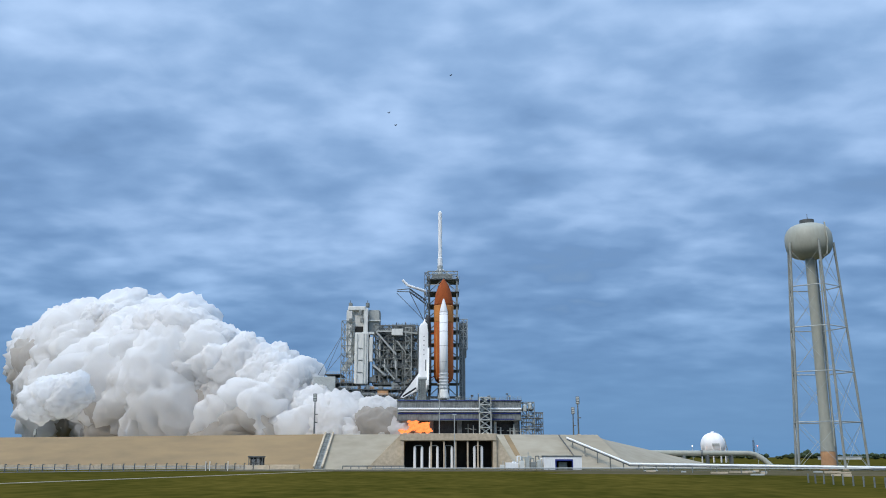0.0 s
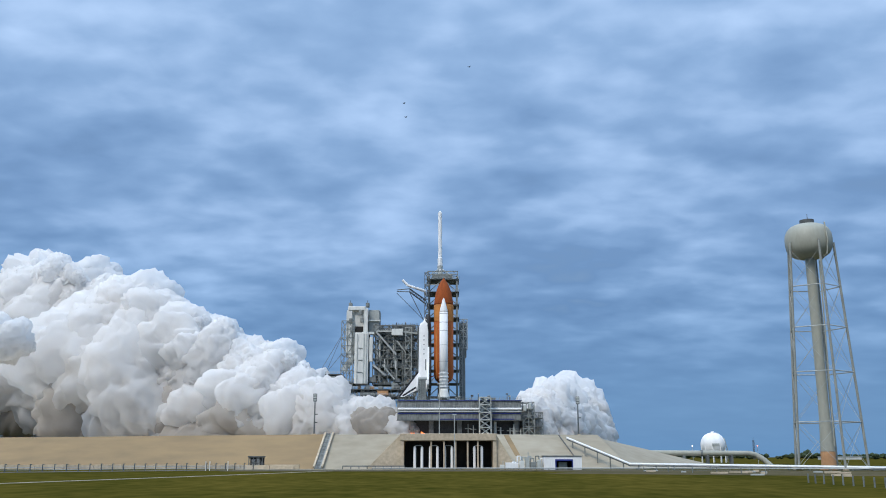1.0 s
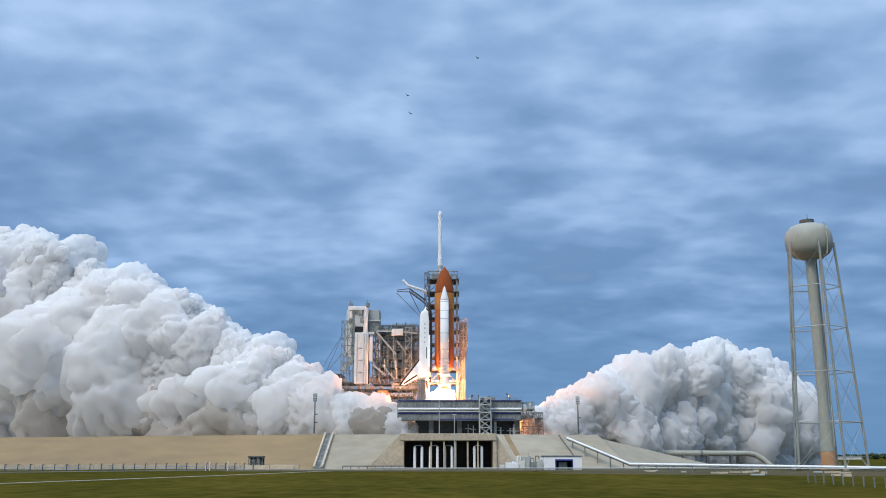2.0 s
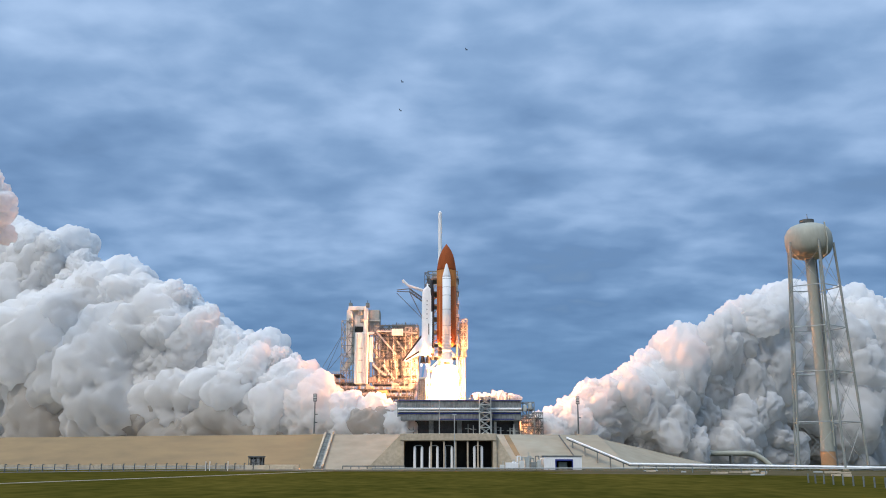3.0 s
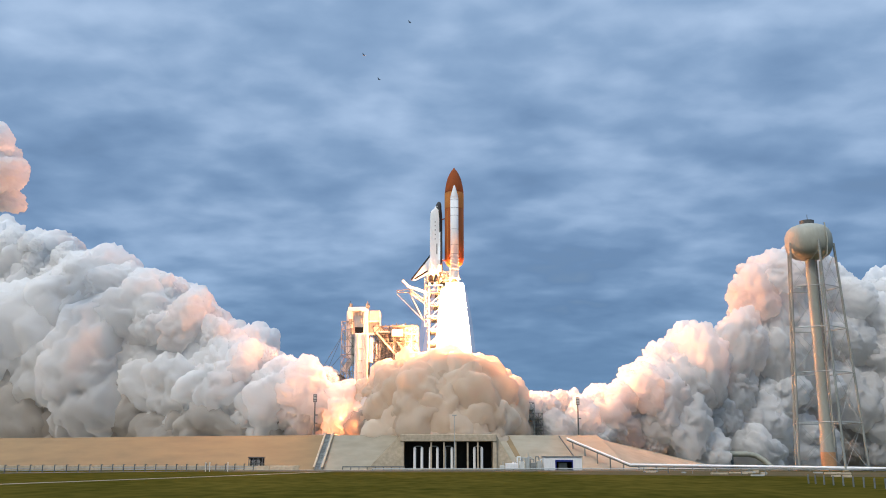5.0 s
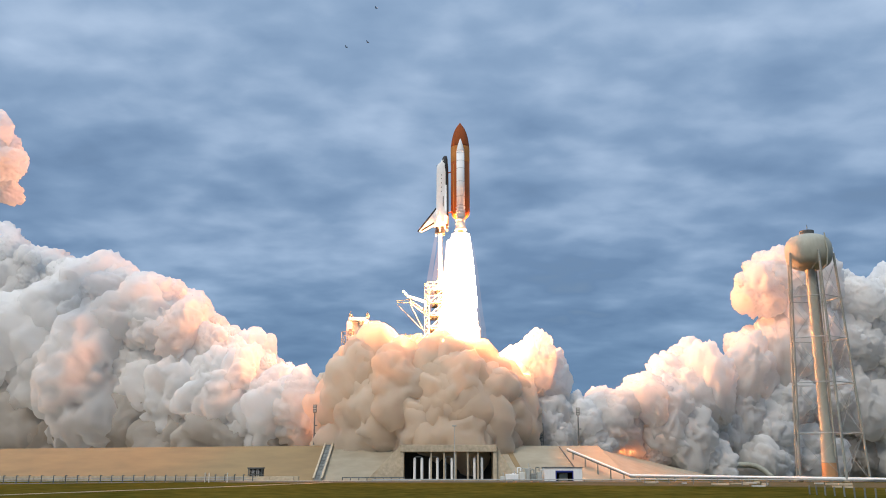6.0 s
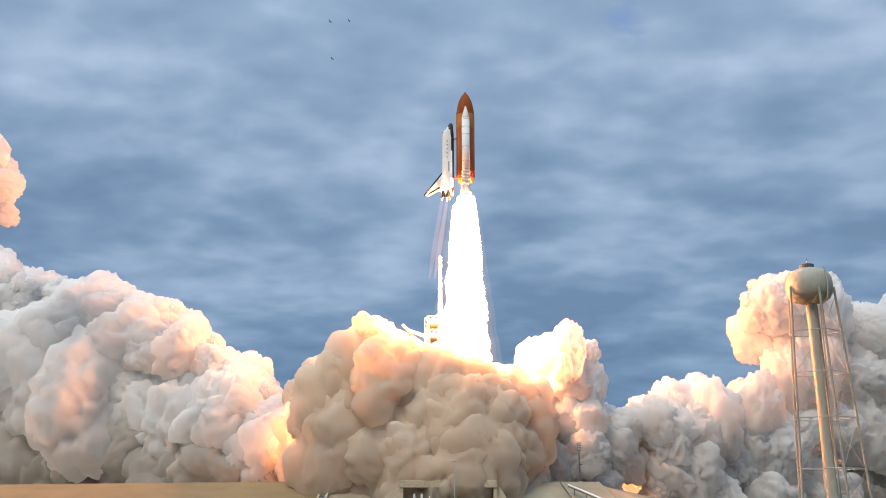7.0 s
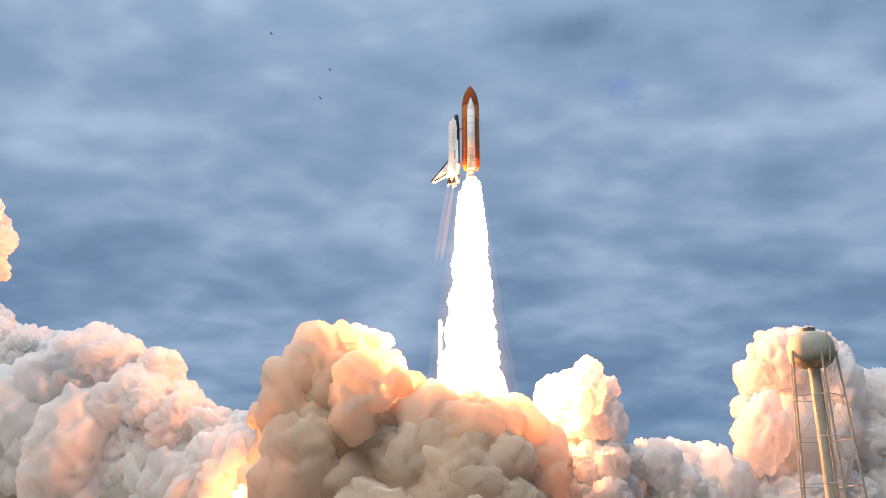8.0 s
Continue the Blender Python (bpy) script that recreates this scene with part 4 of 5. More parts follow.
def pad_cloud():
    rnd = random.Random(23)
    c = thing("dust_cloud", "tan dust and smoke boiling up around the launch platform", "cloud", group="exhaust clouds")
    meshes = [billow_mesh(k + 41, DUST, 0.55, round_off=0.4) for k in range(6)]
    T = [0, 2.8, 3.2, 3.5, 4.0, 4.5, 5.0, 5.8, 6.5, 7.0, 7.5, 8.0]
    lefts = [0, 0, -5, -10, -20, -29, -40, -54, -66, -72, -76, -88]
    rights = [6, 6, 11, 16, 28, 38, 41, 44, 52, 54, 57, 60]
    near = [407, 407, 402, 398, 392, 388, 386, 384, 378, 371, 363, 355]
    far = [404, 404, 404, 404, 410, 416, 424, 434, 440, 446, 450, 454]

    def one(a, v, w, r):
        def path(t):
            x0, x1, y0, y1 = [float(np.interp(t, T, k)) for k in (lefts, rights, near, far)]
            e = math.sqrt(max(0.0, 1 - (2 * a - 1) ** 2))
            x = x0 + r * 0.9 + (x1 - x0 - 1.8 * r) * a if x1 - x0 > 1.8 * r else (x0 + x1) / 2
            ym = (y0 + y1) / 2
            y = ym + w * (y1 - y0) / 2 * (0.35 + 0.65 * e)
            hi = 4.6 + (roof(PAD_TOP, PAD_LATE, 4.0, x, t, r * 408 / y) - 4.6) * y / 408
            x *= y / 408
            late = 0.115 * max(0.0, r - 7)
            out = float(np.interp(t, [2.6 + late, 3.3 + late], [0, 1]))
            floor = float(np.interp(y, [346, 372], [3, 14]))
            floor = max(floor, min(hi, float(np.interp(t, [4.5, 5.3], [19 + 0.8 * r, 0]))))
            lo = floor * out - (10 + r) * (1 - out)
            hi = hi * out - (10 + r) * (1 - out)
            return x, y, lo + (max(hi, lo) - lo) * v
        billow(c, rnd.choice(meshes), r, path, rnd.uniform(-6, 6), (rnd.uniform(0, 360), rnd.uniform(0, 360), rnd.uniform(0, 360)))
    for i in range(8):
        a = (i + 0.5) / 8
        for v in (0.05, 0.35, 0.7, 1.0):
            for w in (-0.95, 0.6):
                if w == 0.6 and v < 0.5:
                    continue
                one(min(1, max(0, a + rnd.uniform(-0.06, 0.06))), min(1, max(0, v + rnd.uniform(-0.1, 0.05))), w + rnd.uniform(-0.2, 0.2), rnd.uniform(15.0, 26.0))
    for i in range(30):
        one((i + rnd.random()) / 30, rnd.uniform(0.92, 1.0), rnd.uniform(-0.9, 0.2), rnd.uniform(4.5, 9.0))
        one((i + rnd.random()) / 30, rnd.uniform(0.2, 0.9), rnd.uniform(-0.7, 0.2), rnd.uniform(6.0, 10.0))
    return c


def deck_steam():
    rnd = random.Random(31)
    c = thing("deck_steam", "small white steam puffs on the launch platform deck", "cloud", group="exhaust clouds")
    meshes = [billow_mesh(k + 61, STEAM) for k in range(3)]
    for i, x in enumerate((13.5, 17.5, 21.0, 24.5, 28.0, 30.5)):
        def path(t, x=x, i=i):
            z = float(np.interp(t, [0, 2.1 + 0.08 * i, 2.7 + 0.05 * i, 3.5, 8], [23.6, 23.6, 29.4, 30.2, 31.2]))
            return x + 0.5 * t, 396 + (i % 3), z
        billow(c, meshes[i % 3], rnd.uniform(1.7, 2.3), path, 5, (i * 60, i * 35, i * 80))
    return c


south_cloud()
north_cloud()
pad_cloud()
deck_steam()

# ---- rotating service structure, parked beside the tower ----
def lattice(bm, x0, x1, y0, y1, z0, z1, nx, nz, w=0.3, diag=True, rnd=None):
    """Bays of uprights, rails and braces on the near and far faces, tied across."""
    xs = [x0 + (x1 - x0) * i / nx for i in range(nx + 1)]
    zs = [z0 + (z1 - z0) * i / nz for i in range(nz + 1)]
    for y in (y0, y1):
        for x in xs:
            beam(bm, (x, y, z0), (x, y, z1), w)
        for z in zs:
            beam(bm, (x0, y, z), (x1, y, z), w)
        if diag:
            for i in range(nx):
                for j in range(nz):
                    a, b = ((xs[i], y, zs[j]), (xs[i + 1], y, zs[j + 1]))
                    if (i + j) % 2:
                        a, b = ((xs[i + 1], y, zs[j]), (xs[i], y, zs[j + 1]))
                    beam(bm, a, b, w * 0.8)
    for x in (x0, x1):
        for z in zs:
            beam(bm, (x, y0, z), (x, y1, z), w)
    return bm


def deck_rail(bm, x0, x1, y, z, n=8):
    for h in (0.6, 1.15):
        beam(bm, (x0, y, z + h), (x1, y, z + h), 0.1)
    for i in range(n + 1):
        x = x0 + (x1 - x0) * i / n
        beam(bm, (x, y, z), (x, y, z + 1.15), 0.1)
    return bm


def rotating_structure():
    s = thing("rotating_service_structure", "grey steel lattice structure with an off-white payload room", "launch tower")
    rnd = random.Random(3)
    # payload room: stepped off-white boxes
    part("upper_room", boxbm(-44.6, -35.2, 421, 433, 51.5, 72.3, bevel=0.25), PANEL_W, s, "off-white panelled upper room")
    part("room_flank", boxbm(-44.9, -42.2, 419.2, 421.2, 49.0, 71.0, bevel=0.2), PANEL_W, s)
    part("room_flank", boxbm(-37.0, -34.9, 419.2, 421.2, 60.5, 71.6, bevel=0.2), PANEL_W, s)
    part("room_cap", boxbm(-44.2, -36.0, 419.0, 421.2, 71.0, 72.9, bevel=0.2), PANEL_W, s)
    # no hole here: a near-black slab paints the shaded opening
    part("opening_shade", boxbm(-41.0, -36.6, 420.6, 421.05, 60.8, 63.6), DARK, s)
    part("upper_side_box", boxbm(-34.8, -29.8, 423, 433, 61.2, 71.8, bevel=0.2), STEEL_L, s)
    part("side_ledge", boxbm(-35.0, -29.4, 422, 423.2, 66.4, 66.9), PANEL_W, s)
    part("side_ledge", boxbm(-37.6, -32.0, 420.2, 422, 60.0, 61.0), PANEL_W, s)
    part("long_room", boxbm(-40.7, -34.3, 417.6, 428, 36.8, 60.4, bevel=0.25), PANEL_W, s, "tall off-white clean room doors")
    for x in (-39.6, -36.6, -35.4):
        part("door_rib", boxbm(x, x + 0.35, 417.25, 417.7, 37.2, 59.8), STEEL_L, s)
    for z in (42.0, 47.5, 53.0):
        part("door_band", boxbm(-38.9, -36.9, 417.3, 417.7, z, z + 0.25), STEEL, s)
    part("edge_panel", boxbm(-34.0, -32.4, 418.2, 420.2, 47.0, 58.4, bevel=0.15), PANEL_W, s)
    # near-black strip painting the shadow line beside the doors
    part("edge_shadow", boxbm(-34.32, -34.0, 418.6, 421, 37.0, 59.5), DARK, s)
    bm = bmesh.new()
    beam(bm, (-40.9, 420.5, 50.0), (-46.0, 421, 43.2), 2.4)
    part("slanted_duct", bm, STEEL_L, s)
    for x, z in ((-44.2, 72.9), (-36.2, 72.9)):
        part("hoist_head", boxbm(x, x + 1.6, 421, 424, z, z + 2.0, bevel=0.2), STEEL, s)
        part("hoist_post", beam(bmesh.new(), (x + 0.8, 422, z + 2), (x + 0.8, 422, z + 3.2), 0.25), STEEL_D, s)
    for x, z in ((-43.6, 66.2), (-38.4, 66.4), (-39.2, 70.0), (-43.2, 62.0)):
        part("wall_unit", boxbm(x, x + 1.5, 418.6, 419.3, z - 1.2, z + 1.0, bevel=0.15), STEEL, s)
    # main lattice between room and tower
    for k, (a, b, z0, z1, nx, nz) in enumerate(((-32.4, -11.6, 37.0, 64.0, 6, 7), (-29.0, -14.0, 49.0, 64.2, 4, 3))):
        part("truss", lattice(bmesh.new(), a, b, 420.5 + 3 * k, 436 - 4 * k, z0, z1, nx, nz, 0.42), (STEEL, STEEL_D)[k], s)
    part("inner_truss", lattice(bmesh.new(), -31.8, -12.2, 424.5, 430, 37.2, 63.6, 11, 13, 0.2), STEEL_L, s)
    part("stair_truss", lattice(bmesh.new(), -17.5, -14.5, 418.6, 420.4, 34.6, 63.0, 1, 9, 0.22), STEEL_L, s)
    for i, z in enumerate((37.2, 41.0, 45.0, 49.2, 53.2, 57.4, 61.4)):
        part("work_deck", boxbm(-32.0 + (i % 2), -11.8 - (i % 3), 421, 435, z - 0.3, z, bevel=0.02), STEEL_D, s)
        part("railing", deck_rail(bmesh.new(), -32.0 + (i % 2), -11.8 - (i % 3), 420.9, z, 12), STEEL_L, s)
    for i in range(46):
        x, z = rnd.uniform(-31.5, -13), rnd.choice((37.2, 41.0, 45.0, 49.2, 53.2, 57.4))
        w, h = rnd.uniform(0.8, 2.6), rnd.uniform(0.8, 2.8)
        part("equipment_box", boxbm(x, x + w, 422 + rnd.uniform(0, 4), 428, z, z + h, bevel=0.08), rnd.choice((STEEL, STEEL_D, STEEL_L, STEEL_D)), s)
    for i in range(40):
        x, z = rnd.uniform(-32, -15), rnd.uniform(37.5, 58)
        part("wall_panel", boxbm(x, x + rnd.uniform(1.5, 4.5), 431 + 0.05 * i, 431.4 + 0.05 * i, z, z + rnd.uniform(2, 6.0)), rnd.choice((STEEL_D, STEEL, STEEL_D, DECK_GREY)), s)
    for i in range(26):
        x, z = rnd.uniform(-31.5, -12.5), rnd.uniform(37.5, 50)
        part("conduit", beam(bmesh.new(), (x, 420.2 + rnd.uniform(0, 4), z), (x, 420.2 + rnd.uniform(0, 1), z + rnd.uniform(5, 13)), rnd.uniform(0.2, 0.5), 8), rnd.choice((STEEL_L, STEEL, PANEL_W)), s)
    for i in range(34):
        x, z = rnd.uniform(-47, -13), rnd.choice((31.5, 34.7, 34.7, 37.7))
        part("equipment_box", boxbm(x, x + rnd.uniform(0.8, 3.0), 418.9 + rnd.uniform(0, 2), 424, z, z + rnd.uniform(0.8, 2.6), bevel=0.08), rnd.choice((STEEL, STEEL_D, STEEL_L, DECK_GREY, RUST_P)), s)
    for i in range(16):
        x = rnd.uniform(-46, -14)
        part("hanging_pipe", beam(bmesh.new(), (x, 419.2, 34.5), (x + rnd.uniform(-3, 3), 419.2, rnd.uniform(28, 31.5)), rnd.uniform(0.2, 0.5), 8), rnd.choice((STEEL_D, STEEL)), s)
    for a, b, w in (((-31.0, 419.6, 61.0), (-21.6, 419.6, 50.4), 0.75), ((-27.8, 419.6, 45.6), (-22.2, 419.6, 39.0), 0.65), ((-23.5, 419.4, 61.6), (-12.0, 419.4, 60.2), 0.7), ((-30.8, 419.4, 61.2), (-22, 419.4, 61.2), 0.6),
                    ((-32.4, 419.6, 45.8), (-26.4, 419.6, 40.8), 0.9), ((-21.4, 419.6, 56.8), (-17.2, 419.6, 51.4), 0.45)):
        part("main_brace", beam(bmesh.new(), a, b, w), STEEL_L, s)
    part("white_cabin", boxbm(-23.8, -18.6, 418.2, 421, 59.2, 62.2, bevel=0.15), PANEL_W, s)
    bm = bmesh.new()
    for i in range(22):
        x = -31.5 + 20 * i / 22 + rnd.uniform(-0.3, 0.3)
        beam(bm, (x, 421 + rnd.uniform(0, 10), 64), (x, 421 + rnd.uniform(0, 10), 64 + rnd.uniform(0.5, 2.2)), rnd.uniform(0.12, 0.5))
    box(bm, -24, -13, 424, 432, 63.6, 65.0)
    part("roof_clutter", bm, STEEL, s)
    # lower levels and drive trucks
    for z, a, b in ((34.6, -47.5, -11.5), (31.4, -41.0, -13.0), (41.5, -54.0, -46.5), (37.6, -50.0, -40.0)):
        part("work_deck", boxbm(a, b, 418.5, 436, z - 0.45, z), STEEL_D, s)
        part("railing", deck_rail(bmesh.new(), a, b, 418.4, z, int((b - a) / 1.6)), STEEL_L, s)
    part("left_frame", lattice(bmesh.new(), -47.0, -41.5, 419, 432, 31.5, 66.0, 2, 9, 0.3), STEEL, s)
    part("lower_frame", lattice(bmesh.new(), -41.0, -13.5, 419.5, 434, PAD_Z, 34.5, 8, 4, 0.45), STEEL_D, s)
    part("side_block", boxbm(-59.5, -49.2, 418.2, 434, 33.2, 40.2, bevel=0.2), STEEL_L, s)
    part("side_block_leg", boxbm(-58, -51, 424, 430, PAD_Z, 33.2), STEEL_D, s)
    part("equipment_box", boxbm(-30.0, -25.0, 418.8, 422, 31.8, 34.0), RUST_P, s)
    part("equipment_box", boxbm(-38.0, -33.0, 418.8, 422, 31.6, 33.2), STEEL_D, s)
    for a, b in (((-47.0, 422, 60), (-58, 424, 41.5)), ((-47.0, 422, 51), (-55, 424, 41.5)), ((-46.5, 430, 64), (-56, 430, 41))):
        part("stay", beam(bmesh.new(), a, b, 0.16), STEEL_D, s)
    return s


rotating_structure()


def swing_arms():
    a = thing("vent_arm", "white gaseous vent arm swung back on the tower", "service arm")
    bm = bmesh.new()
    tube(bm, [(-18.8, 415.5, 84.6), (-16.2, 415.5, 82.0), (-12.8, 416, 81.0), (-8.4, 418, 79.8), (-8.2, 421.6, 78.6)], 0.62, 10)
    part("vent_duct", bm, WHITE, a)
    bm = bmesh.new()
    p, q = (-21.5, 416, 80.0), (-8.0, 421, 76.0)
    for d in (0, -1.8):
        beam(bm, (p[0], p[1], p[2] + d * 0.4), (-15.5, 416, 80.6 + d * 0.8), 0.35)
        beam(bm, (-15.5, 416, 80.6 + d * 0.8), (q[0], q[1], q[2] + d), 0.45)
    for i in range(7):
        f = i / 6
        x, z = -15.5 + 7.5 * f, 80.6 - 4.6 * f
        beam(bm, (x, 416 + 5 * f, z), (x, 416 + 5 * f, z - 1.5 - f), 0.2)
        beam(bm, (x, 416 + 5 * f, z), (x + 1, 416.6 + 5 * f, z - 1.6 - f), 0.15)
    beam(bm, (-21.5, 416, 78.6), (-9.0, 420, 66.5), 0.2)
    beam(bm, (-15.5, 416, 79.0), (-9.0, 420, 66.5), 0.25)
    part("arm_truss", bm, STEEL_D, a)
    part("arm_rail", beam(bmesh.new(), (-8.4, 420.6, 83.2), (0, 420.6, 83.6), 0.4), STEEL_L, a)
    part("pivot_column", lattice(bmesh.new(), -8.6, -6.6, 419.4, 421.6, 64.0, 89.0, 1, 8, 0.22), STEEL_D, a)
    b = thing("access_arm", "grey steel access arm folded against the tower side", "service arm")
    part("arm_frame", lattice(bmesh.new(), 7.6, 11.4, 424, 433, 54.0, 67.5, 2, 5, 0.3), STEEL_L, b)
    part("arm_panel", boxbm(7.8, 11.0, 426, 432, 50.0, 66.0, bevel=0.1), DECK_GREY, b)
    part("arm_panel", boxbm(7.7, 10.4, 424.5, 432, 30.0, 50.0, bevel=0.1), DECK_GREY, b)
    part("arm_post", lattice(bmesh.new(), 7.7, 9.0, 424, 426, PAD_Z + 14, 54.0, 1, 12, 0.2), STEEL_L, b)
    return a, b


swing_arms()


def tail_mast(y, name="tail_service_mast"):
    m = thing(name, "grey steel tail service mast standing on the launch platform deck", "service mast", (-9.2, y, 27.9), group="tail service masts")
    part("mast_body", prism(bmesh.new(), [(-2.0, 0), (1.9, 0), (1.6, 9.4), (-1.5, 9.8)], 1, -1.6, 1.6), STEEL, m)
    part("mast_hood", boxbm(-1.6, 2.2, -1.8, 1.8, 9.2, 10.3, bevel=0.2), STEEL_L, m)
    part("ladder", lattice(bmesh.new(), -1.4, -0.6, -1.75, -1.65, 0.2, 9, 1, 12, 0.08, False), STEEL_L, m)
    return m


tail_mast(399.0)
tail_mast(417.0)


def platform_details():
    """Stair tower, mounts and deck fittings about the launch platform."""
    st = thing("stair_tower", "pale grey open steel stair tower at the launch platform", "stair tower")
    part("frame", lattice(bmesh.new(), 15.2, 19.9, 382.5, 386.6, PAD_Z, 28.6, 1, 5, 0.36), STEEL_L, st)
    for i in range(5):
        z = PAD_Z + 3.08 * i
        part("flight", beam(bmesh.new(), (15.6 if i % 2 else 19.5, 384.2, z + 0.2), (19.5 if i % 2 else 15.6, 384.2, z + 3.1), 0.7), STEEL_L, st)
        part("landing", boxbm(15.2, 19.9, 382.6, 386.4, z + 2.95, z + 3.1), STEEL, st)
    ut = thing("umbilical_tower", "grey steel lattice stair and piping tower beside the platform", "stair tower")
    part("frame", lattice(bmesh.new(), 33.8, 38.6, 390, 400, PAD_Z, 27.0, 2, 5, 0.34), STEEL, ut)
    part("frame", lattice(bmesh.new(), 38.6, 42.4, 392, 400, PAD_Z, 22.8, 2, 4, 0.28), STEEL, ut)
    for x, z in ((34.6, 24.6), (36.9, 25.4)):
        part("tank", lathe(bmesh.new(), [(0.1, z - 1.6), (0.8, z - 1.2), (0.8, z + 1.0), (0.1, z + 1.4)], 14, x, 389.4), STEEL_L, ut)
    for z in (17, 20.5, 24):
        part("landing", boxbm(33.6, 42.2 if z < 22 else 38.8, 390, 400, z - 0.2, z), STEEL_D, ut)
    rnd = random.Random(8)
    for i in range(14):
        x = rnd.choice((rnd.uniform(5, 14), rnd.uniform(12, 32), rnd.uniform(18, 31)))
        h = rnd.uniform(0.5, 1.4) if i % 3 else rnd.uniform(1.8, 3.2)
        d = thing("deck_fitting", "small grey steel fitting on the platform deck", "fitting", (x, 389.5 + rnd.uniform(0, 3), 27.9), group="deck fittings")
        part("post", boxbm(-0.15, 0.15, -0.15, 0.15, 0, h), STEEL_D, d)
        part("head", boxbm(-rnd.uniform(0.2, 1.0), rnd.uniform(0.2, 0.9), -0.4, 0.4, h - rnd.uniform(0.3, 0.5), h + rnd.uniform(0.0, 0.5), bevel=0.08), rnd.choice((STEEL_D, STEEL, STEEL_L)), d)
    rail = thing("deck_railing", "thin steel railing along the platform deck edge", "railing")
    part("rails", deck_rail(bmesh.new(), -19, 33, 387.9, 27.9, 34), STEEL, rail)
    # added black wall: paints the shade under the platform, blocks flame light behind
    fl = thing("flame_deflector", "black wall added under the launch platform to paint its shade", "deflector")
    part("block", prism(bmesh.new(), [(-19, PAD_Z - 0.1), (32.6, PAD_Z - 0.1), (32.6, 19.35), (-19, 19.35)], 1, 393.2, 394.6), BLACK_S, fl)
    for i in range(16):
        x = rnd.choice((rnd.uniform(9, 14), rnd.uniform(21, 33), rnd.uniform(-17, -12)))
        e = thing("pipe_rack", "grey steel pipework and supports beneath the launch platform", "pipework", (x, 390.5, PAD_Z), group="platform pipework")
        hh = rnd.uniform(2.5, 5.8)
        part("upright", beam(bmesh.new(), (0, 0, -0.05), (0, 0, hh), rnd.uniform(0.25, 0.7), 8), rnd.choice((STEEL, STEEL_L)), e)
        part("crosspipe", beam(bmesh.new(), (-1.3, 0, hh * 0.6), (1.3, 0, hh * 0.6), 0.35, 8), STEEL, e)


platform_details()

# ---- things on the ground around the mound ----
def gas_bottles():
    first = None
    for x in (-9.2, -3.4, 2.0, 13.1):
        if first is None:
            first = thing("gas_cylinder_pair", "pair of tall white gas cylinders joined by a top manifold", "gas cylinder", (x, 347.6, 0.1), group="vault gas cylinders")
            for s in (-1.35, 1.35):
                part("cylinder", lathe(bmesh.new(), [(0.5, 0.05), (0.52, 0.3), (0.52, 7.6), (0.4, 8.0), (0.15, 8.2)], 16, s), WHITE, first, smooth=True)
            part("manifold", tube(bmesh.new(), [(-1.35, 0, 8.1), (-0.9, 0, 8.45), (0.9, 0, 8.45), (1.35, 0, 8.1)], 0.16), STEEL_L, first)
            part("foot_frame", boxbm(-2.0, 2.0, -0.6, 0.6, 0, 0.12), STEEL, first)
        else:
            copy_thing(first, pose(x, 347.6, 0.1))


gas_bottles()


def stair_gutter():
    g = thing("drain_chute", "grey concrete drain chute with stairs down the slope", "chute")
    a, b = Vector((-46.3, Y_TOE - 0.6, 0)), Vector((-45.6, Y_TOP, PAD_Z))
    for k, (w, h, mt, nm) in enumerate(((-1.5, 0.7, CONCRETE, "side_kerb"), (1.5, 0.7, CONCRETE, "side_kerb"), (0, 0.0, STEEL, "channel_floor"))):
        bm = bmesh.new()
        o = Vector((w, 0, h - 0.4))
        u = Vector((0.35 if w else 1.4, 0, 0))
        n = Vector((0, -0.3, 0.7))
        vs = [bm.verts.new(p) for p in (a + o - u, a + o + u, b + o + u, b + o - u, a + o - u + n, a + o + u + n, b + o + u + n, b + o - u + n)]
        for f in ((3, 2, 1, 0), (4, 5, 6, 7), (0, 1, 5, 4), (1, 2, 6, 5), (2, 3, 7, 6), (3, 0, 4, 7)):
            bm.faces.new([vs[i] for i in f])
        part(nm, bm, mt, g)
    for i in range(24):
        p = a.lerp(b, (i + 0.5) / 24)
        part("step", boxbm(p.x - 0.9, p.x + 0.5, p.y - 0.5, p.y + 0.4, p.z - 0.2, p.z + 0.62), STEEL, g)
    return g


stair_gutter()


def light_mast(x, y, z, h, heads):
    m = thing("light_mast", "slim dark floodlight mast on the mound", "light mast", (x, y, z), group="floodlight masts")
    part("pole", lathe(bmesh.new(), [(0.42, 0), (0.36, 0.4), (0.22, h)], 10), STEEL_D, m)
    part("base", boxbm(-0.7, 0.7, -0.7, 0.7, -0.1, 0.35, bevel=0.05), CONCRETE, m)
    part("lamp_bank", boxbm(-0.75, 0.75, -0.3, 0.3, h - 3.0, h + 0.2, bevel=0.08), STEEL_D, m)
    for i in range(3):
        part("lamp_glass", boxbm(-0.6, 0.6, -0.36, -0.28, h - 2.7 + i, h - 2.0 + i), STEEL_L, m)
    for k in heads:
        part("bracket", boxbm(-0.1, 1.2, -0.15, 0.15, h * k - 0.2, h * k + 0.2), STEEL_D, m)
    return m


light_mast(-52.6, 378, PAD_Z, 16.4, (0.5, 0.3))
light_mast(56.2, 384, PAD_Z, 15.6, (0.45,))
light_mast(60.6, 430, PAD_Z, 13.6, (0.4,))
light_mast(-207, 470, 10.0, 8.0, ())


